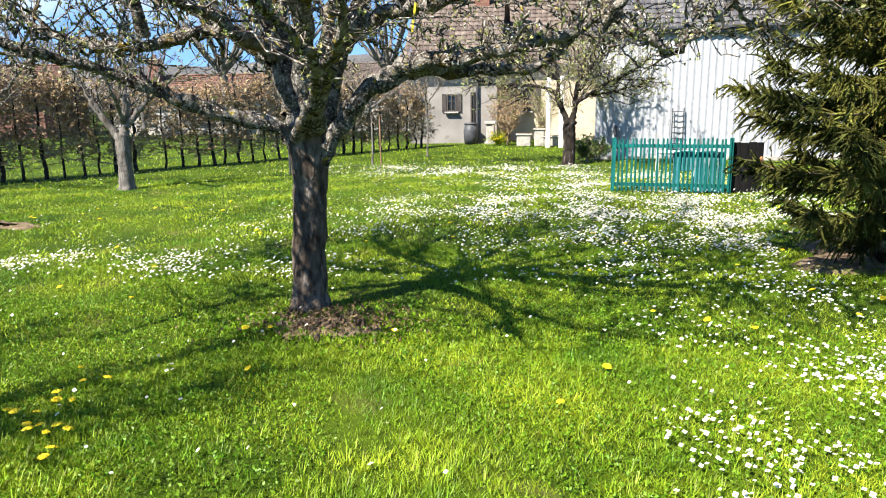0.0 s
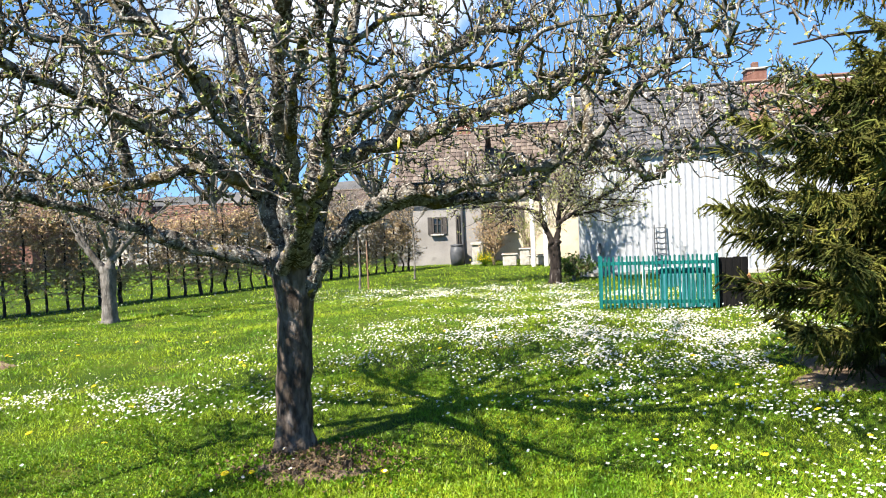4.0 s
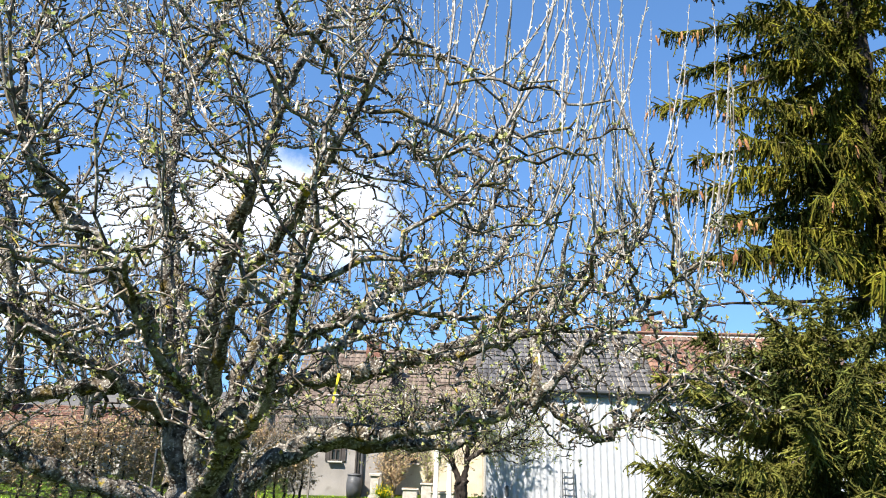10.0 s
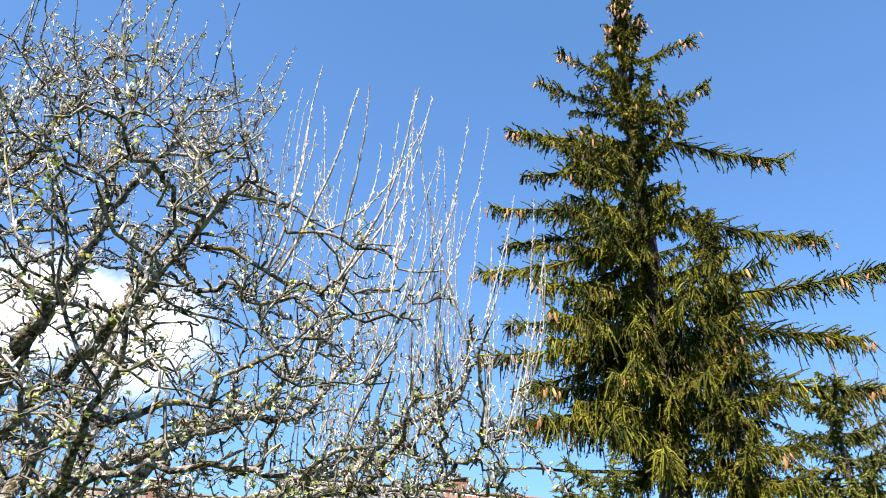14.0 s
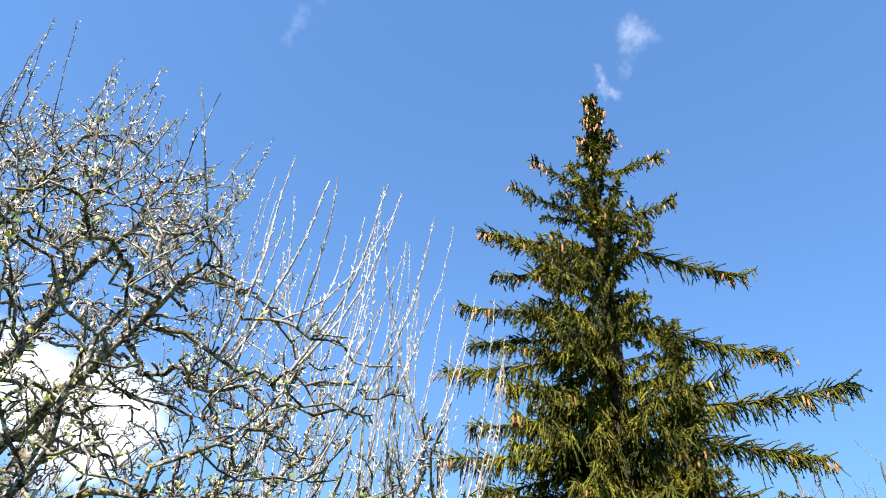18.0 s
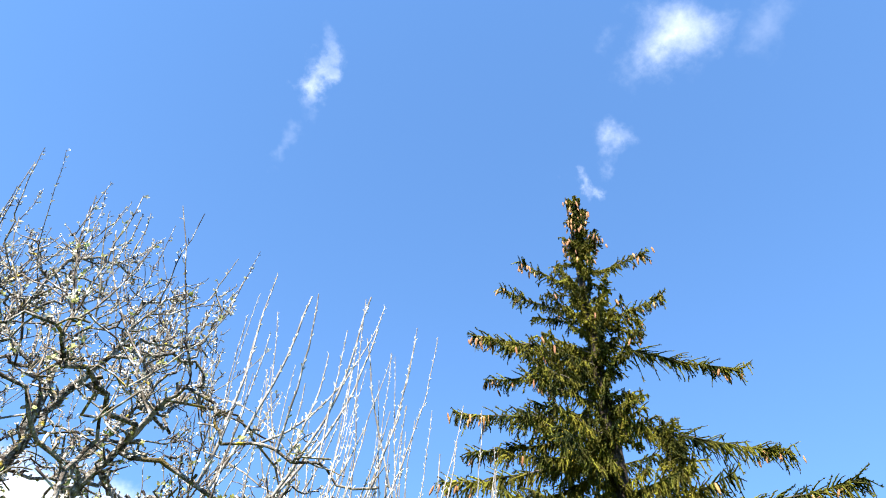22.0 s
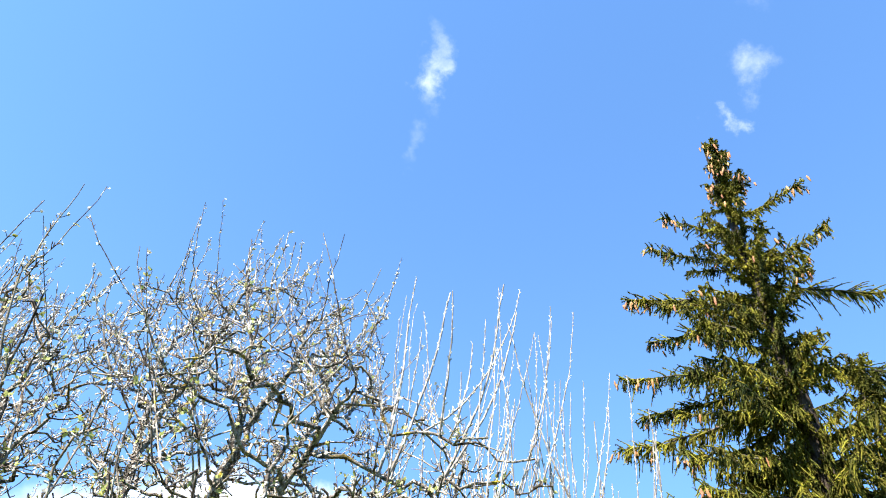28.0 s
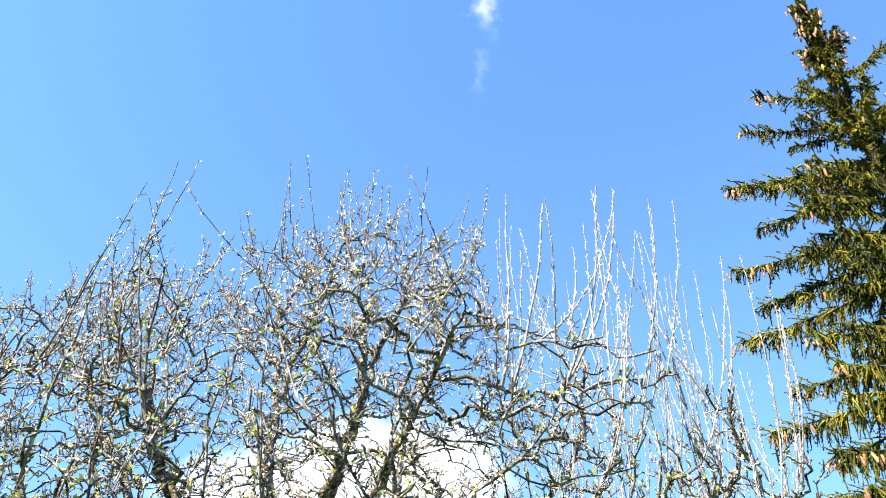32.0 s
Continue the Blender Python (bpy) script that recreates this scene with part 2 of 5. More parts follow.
MOSS, GOLD = (0.0874, 0.0608, 0.0106), (0.304, 0.228, 0.0228)
M = {
    "bark": material("fruit_bark", [(0.0304, 0.022, 0.0167), (0.114, 0.0882, 0.0684)], 16, 0.95, 1.0, 34, [((0.205, 0.171, 0.144), 13, 0.55, 0.70), (MOSS, 6, 0.62, 0.74)], (1, 1, 0.4)),
    "limb": material("lichen_bark", [(0.022, 0.017, 0.013), (0.105, 0.088, 0.073)], 22, 0.95, 1.0, 70, [((0.20, 0.18, 0.155), 11, 0.48, 0.62), ((0.36, 0.345, 0.31), 58, 0.53, 0.64), (MOSS, 5, 0.58, 0.70), (GOLD, 13, 0.62, 0.70)]),
    "twig": material("twig_bark", [(0.042, 0.032, 0.025), (0.175, 0.145, 0.115)], 9, 0.85, 0.2, 90, [((0.46, 0.43, 0.385), 25, 0.54, 0.63), (GOLD, 9, 0.64, 0.72)], island=0.5),
    "shoot": material("shoot_bark", [(0.09, 0.075, 0.063), (0.20, 0.178, 0.158)], 7, 0.6, 0.1, 90, [((0.36, 0.35, 0.33), 30, 0.52, 0.62)], island=0.3),
    "bud": material("leaf_bud", [(0.24, 0.27, 0.07), (0.42, 0.41, 0.17)], 5, 0.6, 0.0, 60, island=0.35, through_light=0.3),
    "blossom": material("blossom_bud", [(0.471, 0.456, 0.38), (0.562, 0.547, 0.486)], 5, 0.6, 0.0, 60, island=0.2, through_light=0.2),
    "pale_bark": material("pale_bark", [(0.0912, 0.0798, 0.0684), (0.205, 0.186, 0.163)], 14, 0.92, 0.9, 50, [((0.0646, 0.0532, 0.0418), 7, 0.56, 0.68)], (1, 1, 0.4)),
    "dark_bark": material("dark_bark", [(0.0152, 0.0114, 0.00988), (0.0395, 0.0312, 0.0258)], 14, 0.92, 1.0, 40, [((0.167, 0.152, 0.137), 16, 0.62, 0.72)], (1, 1, 0.4)),
    "soil": material("soil", [(0.122, 0.0836, 0.0532), (0.198, 0.144, 0.095)], 9, 0.95, 0.8, 60),
    "needle": material("spruce_needles", [(0.013, 0.020, 0.003), (0.145, 0.128, 0.013)], 1.5, 0.82, 0.0, 30, island=0.55, through_light=0.10),
    "bright_needle": material("yellowish_needles", [(0.022, 0.030, 0.007), (0.155, 0.150, 0.030)], 2.0, 0.82, 0.0, 30, island=0.5, through_light=0.14),
    "spruce_bark": material("spruce_bark", [(0.0228, 0.0167, 0.0129), (0.0494, 0.038, 0.0289)], 10, 0.9, 0.7, 50),
    "bare_branch": material("bare_spruce_branch", [(0.038, 0.0304, 0.0243), (0.114, 0.0958, 0.079)], 8, 0.85, 0.3, 60),
    "cone": material("spruce_cone", [(0.22, 0.098, 0.038), (0.34, 0.160, 0.065)], 20, 0.7, 0.5, 120, per_piece=0.25),
    "ground": material("lawn_soil", [(0.0224, 0.0436, 0.00198), (0.0495, 0.0792, 0.0033)], 0.9, 0.95, 0.6, 45, [((0.0792, 0.0792, 0.0198), 1.6, 0.60, 0.72)]),
    "grass": material("grass", [(0.098, 0.188, 0.006), (0.33, 0.405, 0.019)], 1.3, 0.5, 0.0, 12, island=0.5, through_light=0.28),
    "petal": material("daisy_petal", [(0.589, 0.589, 0.58), (0.681, 0.672, 0.662)], 20, 0.6, 0.0, 60, through_light=0.15),
    "yolk": material("daisy_heart", [(0.57, 0.395, 0.0152), (0.608, 0.456, 0.0304)], 20, 0.6, 0.0, 60),
    "dandelion": material("dandelion_yellow", [(0.623, 0.456, 0.0038), (0.669, 0.517, 0.0152)], 20, 0.6, 0.2, 90),
    "leaf": material("weed_leaf", [(0.076, 0.167, 0.00608), (0.167, 0.274, 0.0106)], 4, 0.45, 0.2, 40, island=0.3, through_light=0.25),
    "hedge_leaf": material("withered_leaf", [(0.277, 0.19, 0.103), (0.431, 0.319, 0.18)], 2, 0.8, 0.0, 40, island=0.4, through_light=0.2),
    "dry_leaf": material("dry_leaf", [(0.076, 0.0494, 0.0266), (0.19, 0.129, 0.0722)], 9, 0.85, 0.0, 40, island=0.5),
    "hedge_twig": material("hedge_twig", [(0.216, 0.159, 0.108), (0.39, 0.308, 0.225)], 4, 0.85, 0.2, 50, island=0.3),
    "fence": material("green_paint", [(0.00304, 0.0745, 0.0654), (0.00608, 0.11, 0.0973)], 3, 0.38, 0.15, 70, [((0.076, 0.122, 0.0988), 14, 0.66, 0.74)], per_piece=0.18),
    "sheet": material("white_sheet_metal", [(0.319, 0.331, 0.35), (0.38, 0.388, 0.403)], 1.2, 0.5, 0.1, 30, [((0.274, 0.274, 0.266), 2.6, 0.62, 0.76)], (1, 1, 0.25), per_piece=0.02),
    "dark_metal": material("dark_metal", [(0.038, 0.0418, 0.0456), (0.0684, 0.0684, 0.0722)], 4, 0.5, 0.2, 40),
    "render": material("beige_render", [(0.395, 0.334, 0.251), (0.471, 0.41, 0.319)], 1.4, 0.9, 0.4, 45, [((0.274, 0.236, 0.19), 2.2, 0.60, 0.74)]),
    "grey_render": material("grey_render", [(0.194, 0.179, 0.163), (0.255, 0.236, 0.217)], 1.4, 0.9, 0.4, 45, [((0.167, 0.152, 0.137), 2.2, 0.60, 0.74)]),
    "white_wall": material("white_render", [(0.334, 0.312, 0.274), (0.426, 0.395, 0.357)], 1.2, 0.9, 0.3, 45, [((0.342, 0.319, 0.281), 2.2, 0.62, 0.76)]),
    "slate": material("slate", [(0.057, 0.0547, 0.057), (0.0988, 0.095, 0.095)], 3, 0.7, 0.4, 40, island=0.35),
    "tile": material("clay_tile", [(0.114, 0.0578, 0.0418), (0.179, 0.0988, 0.0722)], 3, 0.85, 0.4, 40, [((0.114, 0.095, 0.076), 2.2, 0.50, 0.66)], island=0.3),
    "old_tile": material("weathered_tile", [(0.0988, 0.0745, 0.0608), (0.16, 0.125, 0.103)], 3, 0.85, 0.4, 40, [((0.122, 0.106, 0.0836), 4, 0.56, 0.7)], island=0.3),
    "brick": material("red_brick", [(0.144, 0.0684, 0.0494), (0.205, 0.106, 0.0798)], 6, 0.85, 0.5, 50),
    "stone": material("pale_stone", [(0.289, 0.266, 0.228), (0.395, 0.372, 0.327)], 6, 0.85, 0.5, 50, [((0.167, 0.152, 0.122), 3.5, 0.56, 0.70)]),
    "white_paint": material("white_paint", [(0.662, 0.653, 0.626), (0.736, 0.727, 0.699)], 5, 0.6, 0.1, 50),
    "shutter": material("shutter_paint", [(0.0342, 0.0289, 0.0258), (0.057, 0.0486, 0.0426)], 5, 0.6, 0.2, 50),
    "wood": material("weathered_wood", [(0.167, 0.0988, 0.0608), (0.274, 0.167, 0.106)], 8, 0.85, 0.4, 60, None, (1, 1, 0.3)),
    "boarding": material("blue_green_boards", [(0.0228, 0.122, 0.144), (0.0532, 0.182, 0.205)], 5, 0.6, 0.3, 60, [((0.228, 0.274, 0.289), 9, 0.60, 0.72)], (1, 1, 0.3), per_piece=0.2),
    "shaded_wood": material("shaded_wood", [(0.00608, 0.00608, 0.00608), (0.0152, 0.0137, 0.0129)], 8, 0.85, 0.4, 60, None, (1, 1, 0.3)),
    "ribbon": material("yellow_ribbon", [(0.57, 0.441, 0.0228), (0.623, 0.502, 0.038)], 9, 0.5, 0.0, 40),
    "cable": material("black_cable", [(0.0152, 0.0152, 0.0152), (0.0228, 0.0228, 0.0228)], 9, 0.6, 0.0, 40),
    "shrub": material("shrub_leaf", [(0.038, 0.0836, 0.0152), (0.0912, 0.152, 0.0228)], 3, 0.5, 0.0, 40, island=0.4, through_light=0.2),
    "hill": material("far_woods", [(0.076, 0.076, 0.076), (0.122, 0.114, 0.106)], 0.02, 0.95, 0.0, 0.3),
}
glass = bpy.data.materials.new("window_glass")
glass.use_nodes = True
gp = glass.node_tree.nodes["Principled BSDF"]
gp.inputs["Base Color"].default_value, gp.inputs["Roughness"].default_value = (0.02, 0.025, 0.03, 1), 0.05
M["glass"] = glass


# ---- builders ----
def thing(name, at, label, category, group="", kind=""):
    ob = new(name)
    ob.location = at
    ob.empty_display_size = 0.2
    return tagged(ob, label, category, group, kind)


def mesh_of(name, verts, faces, mat, smooth=False):
    me = bpy.data.meshes.new(name)
    if isinstance(faces, np.ndarray):
        verts = np.asarray(verts, np.float32)
        n, k = faces.shape
        me.vertices.add(len(verts))
        me.vertices.foreach_set("co", verts.ravel())
        me.loops.add(n * k)
        me.loops.foreach_set("vertex_index", faces.ravel().astype(np.int32))
        me.polygons.add(n)
        me.polygons.foreach_set("loop_start", np.arange(0, n * k, k, dtype=np.int32))
        me.update(calc_edges=True)
    else:
        me.from_pydata(verts, [], faces)
        me.update()
    me.materials.append(M[mat])
    if smooth:
        me.polygons.foreach_set("use_smooth", np.ones(len(me.polygons), bool))
    return me


def put(name, me, parent=None, label="", at=None, kind=""):
    """Links a mesh as a part; its coordinates are the parent's own, or the world's for a top-level thing."""
    ob = new(name, me)
    if parent is not None:
        ob.parent = parent
    if at is not None:
        ob.matrix_basis = at
    return tagged(ob, label, kind=kind)


def part(name, bm, mat, parent=None, label="", at=None, smooth=False, kind=""):
    me = bpy.data.meshes.new(name)
    bm.to_mesh(me)
    bm.free()
    me.materials.append(M[mat])
    if smooth:
        for p in me.polygons:
            p.use_smooth = True
    return put(name, me, parent, label, at, kind)


def box(bm, c, s, rz=0.0, bevel=0.0, rx=0.0, ry=0.0):
    made = bmesh.ops.create_cube(bm, size=1.0, matrix=pose(*c, rx, ry, rz) @ Matrix.Diagonal((*s, 1)))
    if bevel:
        edges = list({e for v in made["verts"] for e in v.link_edges})
        bmesh.ops.bevel(bm, geom=edges, offset=bevel, segments=1, affect="EDGES")
    return bm


def boxed(c, s, rz=0.0, bevel=0.0, rx=0.0, ry=0.0):
    return box(bmesh.new(), c, s, rz, bevel, rx, ry)


def rings(profile, sides=16, wobble=0.0, seed=0):
    """A turned body from (radius, height) pairs."""
    rng = np.random.default_rng(seed)
    bm = bmesh.new()
    rows = []
    for r, z in profile:
        rows.append([bm.verts.new((r * (1 + wobble * rng.normal()) * math.cos(2 * math.pi * k / sides), r * (1 + wobble * rng.normal()) * math.sin(2 * math.pi * k / sides), z)) for k in range(sides)])
    for a, b in zip(rows, rows[1:]):
        for k in range(sides):
            bm.faces.new((a[k], a[(k + 1) % sides], b[(k + 1) % sides], b[k]))
    bm.faces.new(rows[-1])
    bm.faces.new(rows[0][::-1])
    return bm


def unit(v):
    return v / np.maximum(np.linalg.norm(v, axis=-1, keepdims=True), 1e-9)


def tubes(P, R, sides):
    """Tapered tubes along many lines at once: P is N x K x 3, R is N x K. Gives vertices and quads."""
    n, k, _ = P.shape
    T = unit(np.gradient(P, axis=1))
    ref = np.where(np.abs(T[:, :1, 2:3]) > 0.8, [[[1.0, 0.1, 0]]], [[[0, 0.1, 1.0]]])
    A = unit(np.cross(T, np.broadcast_to(ref, T.shape)))
    B = np.cross(T, A)
    ang = np.arange(sides) * 2 * np.pi / sides
    V = P[:, :, None] + R[:, :, None, None] * (np.cos(ang)[:, None] * A[:, :, None] + np.sin(ang)[:, None] * B[:, :, None])
    i = np.arange(n * k * sides).reshape(n, k, sides)
    j = np.roll(i, -1, axis=2)
    F = np.stack([i[:, :-1], j[:, :-1], j[:, 1:], i[:, 1:]], -1).reshape(-1, 4)
    return V.reshape(-1, 3), F


def joined(pieces):
    vs, fs, at = [], [], 0
    for v, f in pieces:
        vs.append(v)
        fs.append(f + at)
        at += len(v)
    return np.concatenate(vs), np.concatenate(fs)


def smooth_line(points, n, rng, wobble=0.0):
    """A bowed line through a few points, resampled to n, with a crooked wobble."""
    p = np.array(points, float)
    q = np.vstack([2 * p[0] - p[1], p, 2 * p[-1] - p[-2]])
    s = np.linspace(0, len(p) - 1.0001, n)
    i, f = s.astype(int), (s % 1)[:, None]
    a, b, c, d = q[i], q[i + 1], q[i + 2], q[i + 3]
    out = 0.5 * (2 * b + (c - a) * f + (2 * a - 5 * b + 4 * c - d) * f**2 + (3 * b - a - 3 * c + d) * f**3)
    w = rng.normal(size=(n, 3)) * wobble
    w[0] = 0
    return out + w


def grow(rng, P, R, count, span, length, k, lift, outward, crook, radius, taper=0.5, top=None, weight=None, keep=0.0):
    """New branches that leave given ones: base on a random parent, sideways and upwards, crooked."""
    n, kp, _ = P.shape
    size = np.linalg.norm(P[:, 1:] - P[:, :-1], axis=2).sum(1)
    w = size if weight is None else size * weight
    i = rng.choice(n, count, p=w / w.sum())
    u = rng.uniform(*span, count) * (kp - 1.001)
    j, f = u.astype(int), (u % 1)[:, None]
    base = P[i, j] * (1 - f) + P[i, j + 1] * f
    along = unit(P[i, j + 1] - P[i, j])
    side = unit(np.cross(along, rng.normal(size=(count, 3))))
    d = unit(along * keep + side * outward + np.array([0, 0, 1.0]) * lift * rng.uniform(0.5, 1.3, (count, 1)))
    L = rng.uniform(*length, count) * (1.25 - 0.6 * u / kp)
    out, held = [base], d
    for s in range(k - 1):
        out.append(out[-1] + d * (L / (k - 1))[:, None])
        held = unit(held + np.array([0, 0, 1.0]) * lift * 0.12 + rng.normal(size=(count, 3)) * crook * 0.52)
        d = unit(held + rng.normal(size=(count, 3)) * crook * 0.7)
    Q = np.stack(out, 1)
    if top is not None:
        ceiling = top(Q[:, -1, 0], Q[:, -1, 1]) + rng.normal(size=count) * 0.12
        rise = Q[:, -1, 2] - Q[:, 0, 2]
        s = np.where(Q[:, -1, 2] > ceiling, np.clip((ceiling - Q[:, 0, 2]) / np.maximum(rise, 0.05), 0.12, 1.0), 1.0)
        Q = Q[:, :1] + (Q - Q[:, :1]) * s[:, None, None]
    r0 = np.minimum(radius * rng.uniform(0.75, 1.25, count), 0.8 * (R[i, j] * (1 - f[:, 0]) + R[i, j + 1] * f[:, 0]))
    return Q, r0[:, None] * np.linspace(1, taper, k)


def resampled(lines, radii, k):
    return np.stack([np.stack([np.interp(np.linspace(0, 1, k), np.linspace(0, 1, len(a)), a[:, c]) for c in range(3)], 1) for a in lines]), np.stack([np.interp(np.linspace(0, 1, k), np.linspace(0, 1, len(r)), r) for r in radii])


def leaves(rng, at, aimed, size, per, spread=0.7):
    """Clusters of small folded leaves at many places: two triangles a leaf."""
    n = len(at)
    at, aimed = np.repeat(at, per, 0), np.repeat(aimed, per, 0)
    d = unit(aimed + rng.normal(size=(n * per, 3)) * spread)
    s = unit(np.cross(d, rng.normal(size=(n * per, 3))))
    L = (size * rng.uniform(0.55, 1.3, n * per))[:, None]
    nrm = np.cross(d, s)
    V = np.stack([at, at + d * L * 0.5 + s * L * 0.28 + nrm * L * 0.08, at + d * L, at + d * L * 0.5 - s * L * 0.28 + nrm * L * 0.08], 1).reshape(-1, 3)
    i = np.arange(n * per)[:, None] * 4
    return V, i + np.array([[0, 1, 2, 3]])


# ---- the ground ----
def lie(x, y):
    """The height of the lawn."""
    x, y = np.asarray(x, float), np.asarray(y, float)
    near = np.exp(-((x + 0.5) ** 2 + (y - 8) ** 2) / 900)
    mound = 0.05 * np.exp(-((x + 1.05) ** 2 + (y - 5.55) ** 2) / 0.25)
    return near * (0.025 * np.sin(1.3 * x + 0.4) * np.cos(1.1 * y) + 0.015 * np.sin(2.9 * x - 1.7 * y)) + mound


steps = np.concatenate([-np.geomspace(2500, 32, 22), np.arange(-30, 45.1, 0.6), np.geomspace(48, 2500, 22)])
gx, gy = np.meshgrid(steps, steps)
gi = np.arange(gx.size).reshape(gx.shape)
gf = np.stack([gi[:-1, :-1], gi[:-1, 1:], gi[1:, 1:], gi[1:, :-1]], -1).reshape(-1, 4)
ground = put("ground", mesh_of("ground", np.stack([gx, gy, lie(gx, gy)], -1).reshape(-1, 3), gf, "ground", True))
tagged(ground, "sunlit spring lawn reaching out to the gardens behind", "lawn", kind="structure")

rng = np.random.default_rng(5)


def patchy(x, y):
    """A soft, uneven pattern between 0 and 1 over the lawn."""
    return 0.5 + 0.2 * (np.sin(1.9 * x + 0.7 * np.sin(1.3 * y)) + np.cos(1.6 * y + 0.9 * np.sin(1.1 * x)) + 0.6 * np.sin(4.3 * x + 3.1 * y))


def sown(n, near, far, half=46):
    """Random places on a wedge of the lawn in front of the path."""
    d = np.sqrt(rng.uniform(near**2, far**2, n))
    a = np.radians(rng.uniform(-half, half, n) + 4)
    return 0.55 - d * np.sin(a), 0.4 + d * np.cos(a)


def blades(n, near, far, height, width, half=46):
    x, y = sown(n, near, far, half)
    h = height * rng.uniform(0.35, 1.0, n) * (0.6 + 0.8 * patchy(x * 1.7, y * 1.7))
    a, b = rng.uniform(0, 2 * np.pi, n), rng.uniform(0, 2 * np.pi, n)
    lean = h * rng.uniform(0.2, 1.5, n)
    base = np.stack([x, y, lie(x, y) - 0.005], 1)
    s = np.stack([np.cos(a), np.sin(a), 0 * a], 1) * (width * rng.uniform(0.6, 1.2, n))[:, None]
    tip = base + np.stack([np.cos(b) * lean, np.sin(b) * lean, h], 1)
    V = np.stack([base - s, base + s, tip], 1).reshape(-1, 3)
    return V, np.arange(3 * n).reshape(-1, 3)


def tufts(n, near, far, height, width, per, half=46):
    """Tussocks: blades that lean outwards from one root."""
    x, y = sown(n, near, far, half)
    stand = rng.random(n) < 0.25 + 0.75 * (patchy(x * 2.3 + 1.0, y * 2.3) > 0.5)
    x, y = x[stand], y[stand]
    n = len(x)
    tall = np.repeat(height * rng.uniform(0.6, 1.25, n) * (0.55 + 0.9 * patchy(x * 0.8, y * 0.8 + 2)), per)
    x, y = np.repeat(x, per), np.repeat(y, per)
    b = rng.uniform(0, 2 * np.pi, n * per)
    out = tall * rng.uniform(0.1, 1.0, n * per)
    x, y = x + np.cos(b) * 0.012, y + np.sin(b) * 0.012
    base = np.stack([x, y, lie(x, y) - 0.005], 1)
    s = np.stack([-np.sin(b), np.cos(b), 0 * b], 1) * (width * rng.uniform(0.7, 1.2, n * per))[:, None]
    tip = base + np.stack([np.cos(b) * out, np.sin(b) * out, tall * rng.uniform(0.6, 1.0, n * per)], 1)
    return np.stack([base - s, base + s, tip], 1).reshape(-1, 3), np.arange(3 * n * per).reshape(-1, 3)


lawn = [blades(150000, 1.6, 4.8, 0.040, 0.0030), blades(130000, 4.5, 8.0, 0.044, 0.0040), blades(140000, 7.5, 16, 0.05, 0.007), blades(60000, 15, 32, 0.07, 0.012), blades(20000, 0.0, 8.0, 0.05, 0.0045, 180), tufts(7000, 1.8, 5.0, 0.058, 0.0036, 9)]
grass = put("grass", mesh_of("grass", *joined(lawn), "grass"))
cx, cy = sown(45000, 1.6, 8.0)
some = patchy(cx * 0.9 + 3, cy * 0.9) > 0.44
cx, cy = cx[some], cy[some]
clover = put("clover", mesh_of("clover", *leaves(rng, np.stack([cx, cy, lie(cx, cy) + rng.uniform(0.012, 0.035, len(cx))], 1), np.tile([0, -0.1, 0.45], (len(cx), 1)), 0.019, 3, 0.75), "leaf"))
tagged(clover, "low rounded clover leaves among the grass", "clover", kind="stuff")
tagged(grass, "short mown bright green spring grass", "grass", kind="stuff")


# ---- the old fruit tree ----
def trunk_mesh(name, line, radii, mat, sides=22, rough=0.05, seed=1, flare=0.35):
    r = np.random.default_rng(seed)
    P = smooth_line(line, 26, r, 0.004)
    R = np.interp(np.linspace(0, 1, 26), np.linspace(0, 1, len(radii)), radii)
    V, F = tubes(P[None], R[None], sides)
    V = V.reshape(26, sides, 3)
    lumps = 1 + rough * (np.sin(np.arange(sides) * 5 * 2 * np.pi / sides + np.linspace(0, 2.5, 26)[:, None]) * 0.6 + r.normal(size=(26, sides)) * 0.45)
    lumps[:3] *= (1 + flare * np.array([1.0, 0.45, 0.15]))[:, None] * (1 + 0.12 * np.sin(np.arange(sides) * 4 * 2 * np.pi / sides))
    V = P[:, None] + (V - P[:, None]) * lumps[..., None]
    return mesh_of(name, V.reshape(-1, 3), F, mat, True)


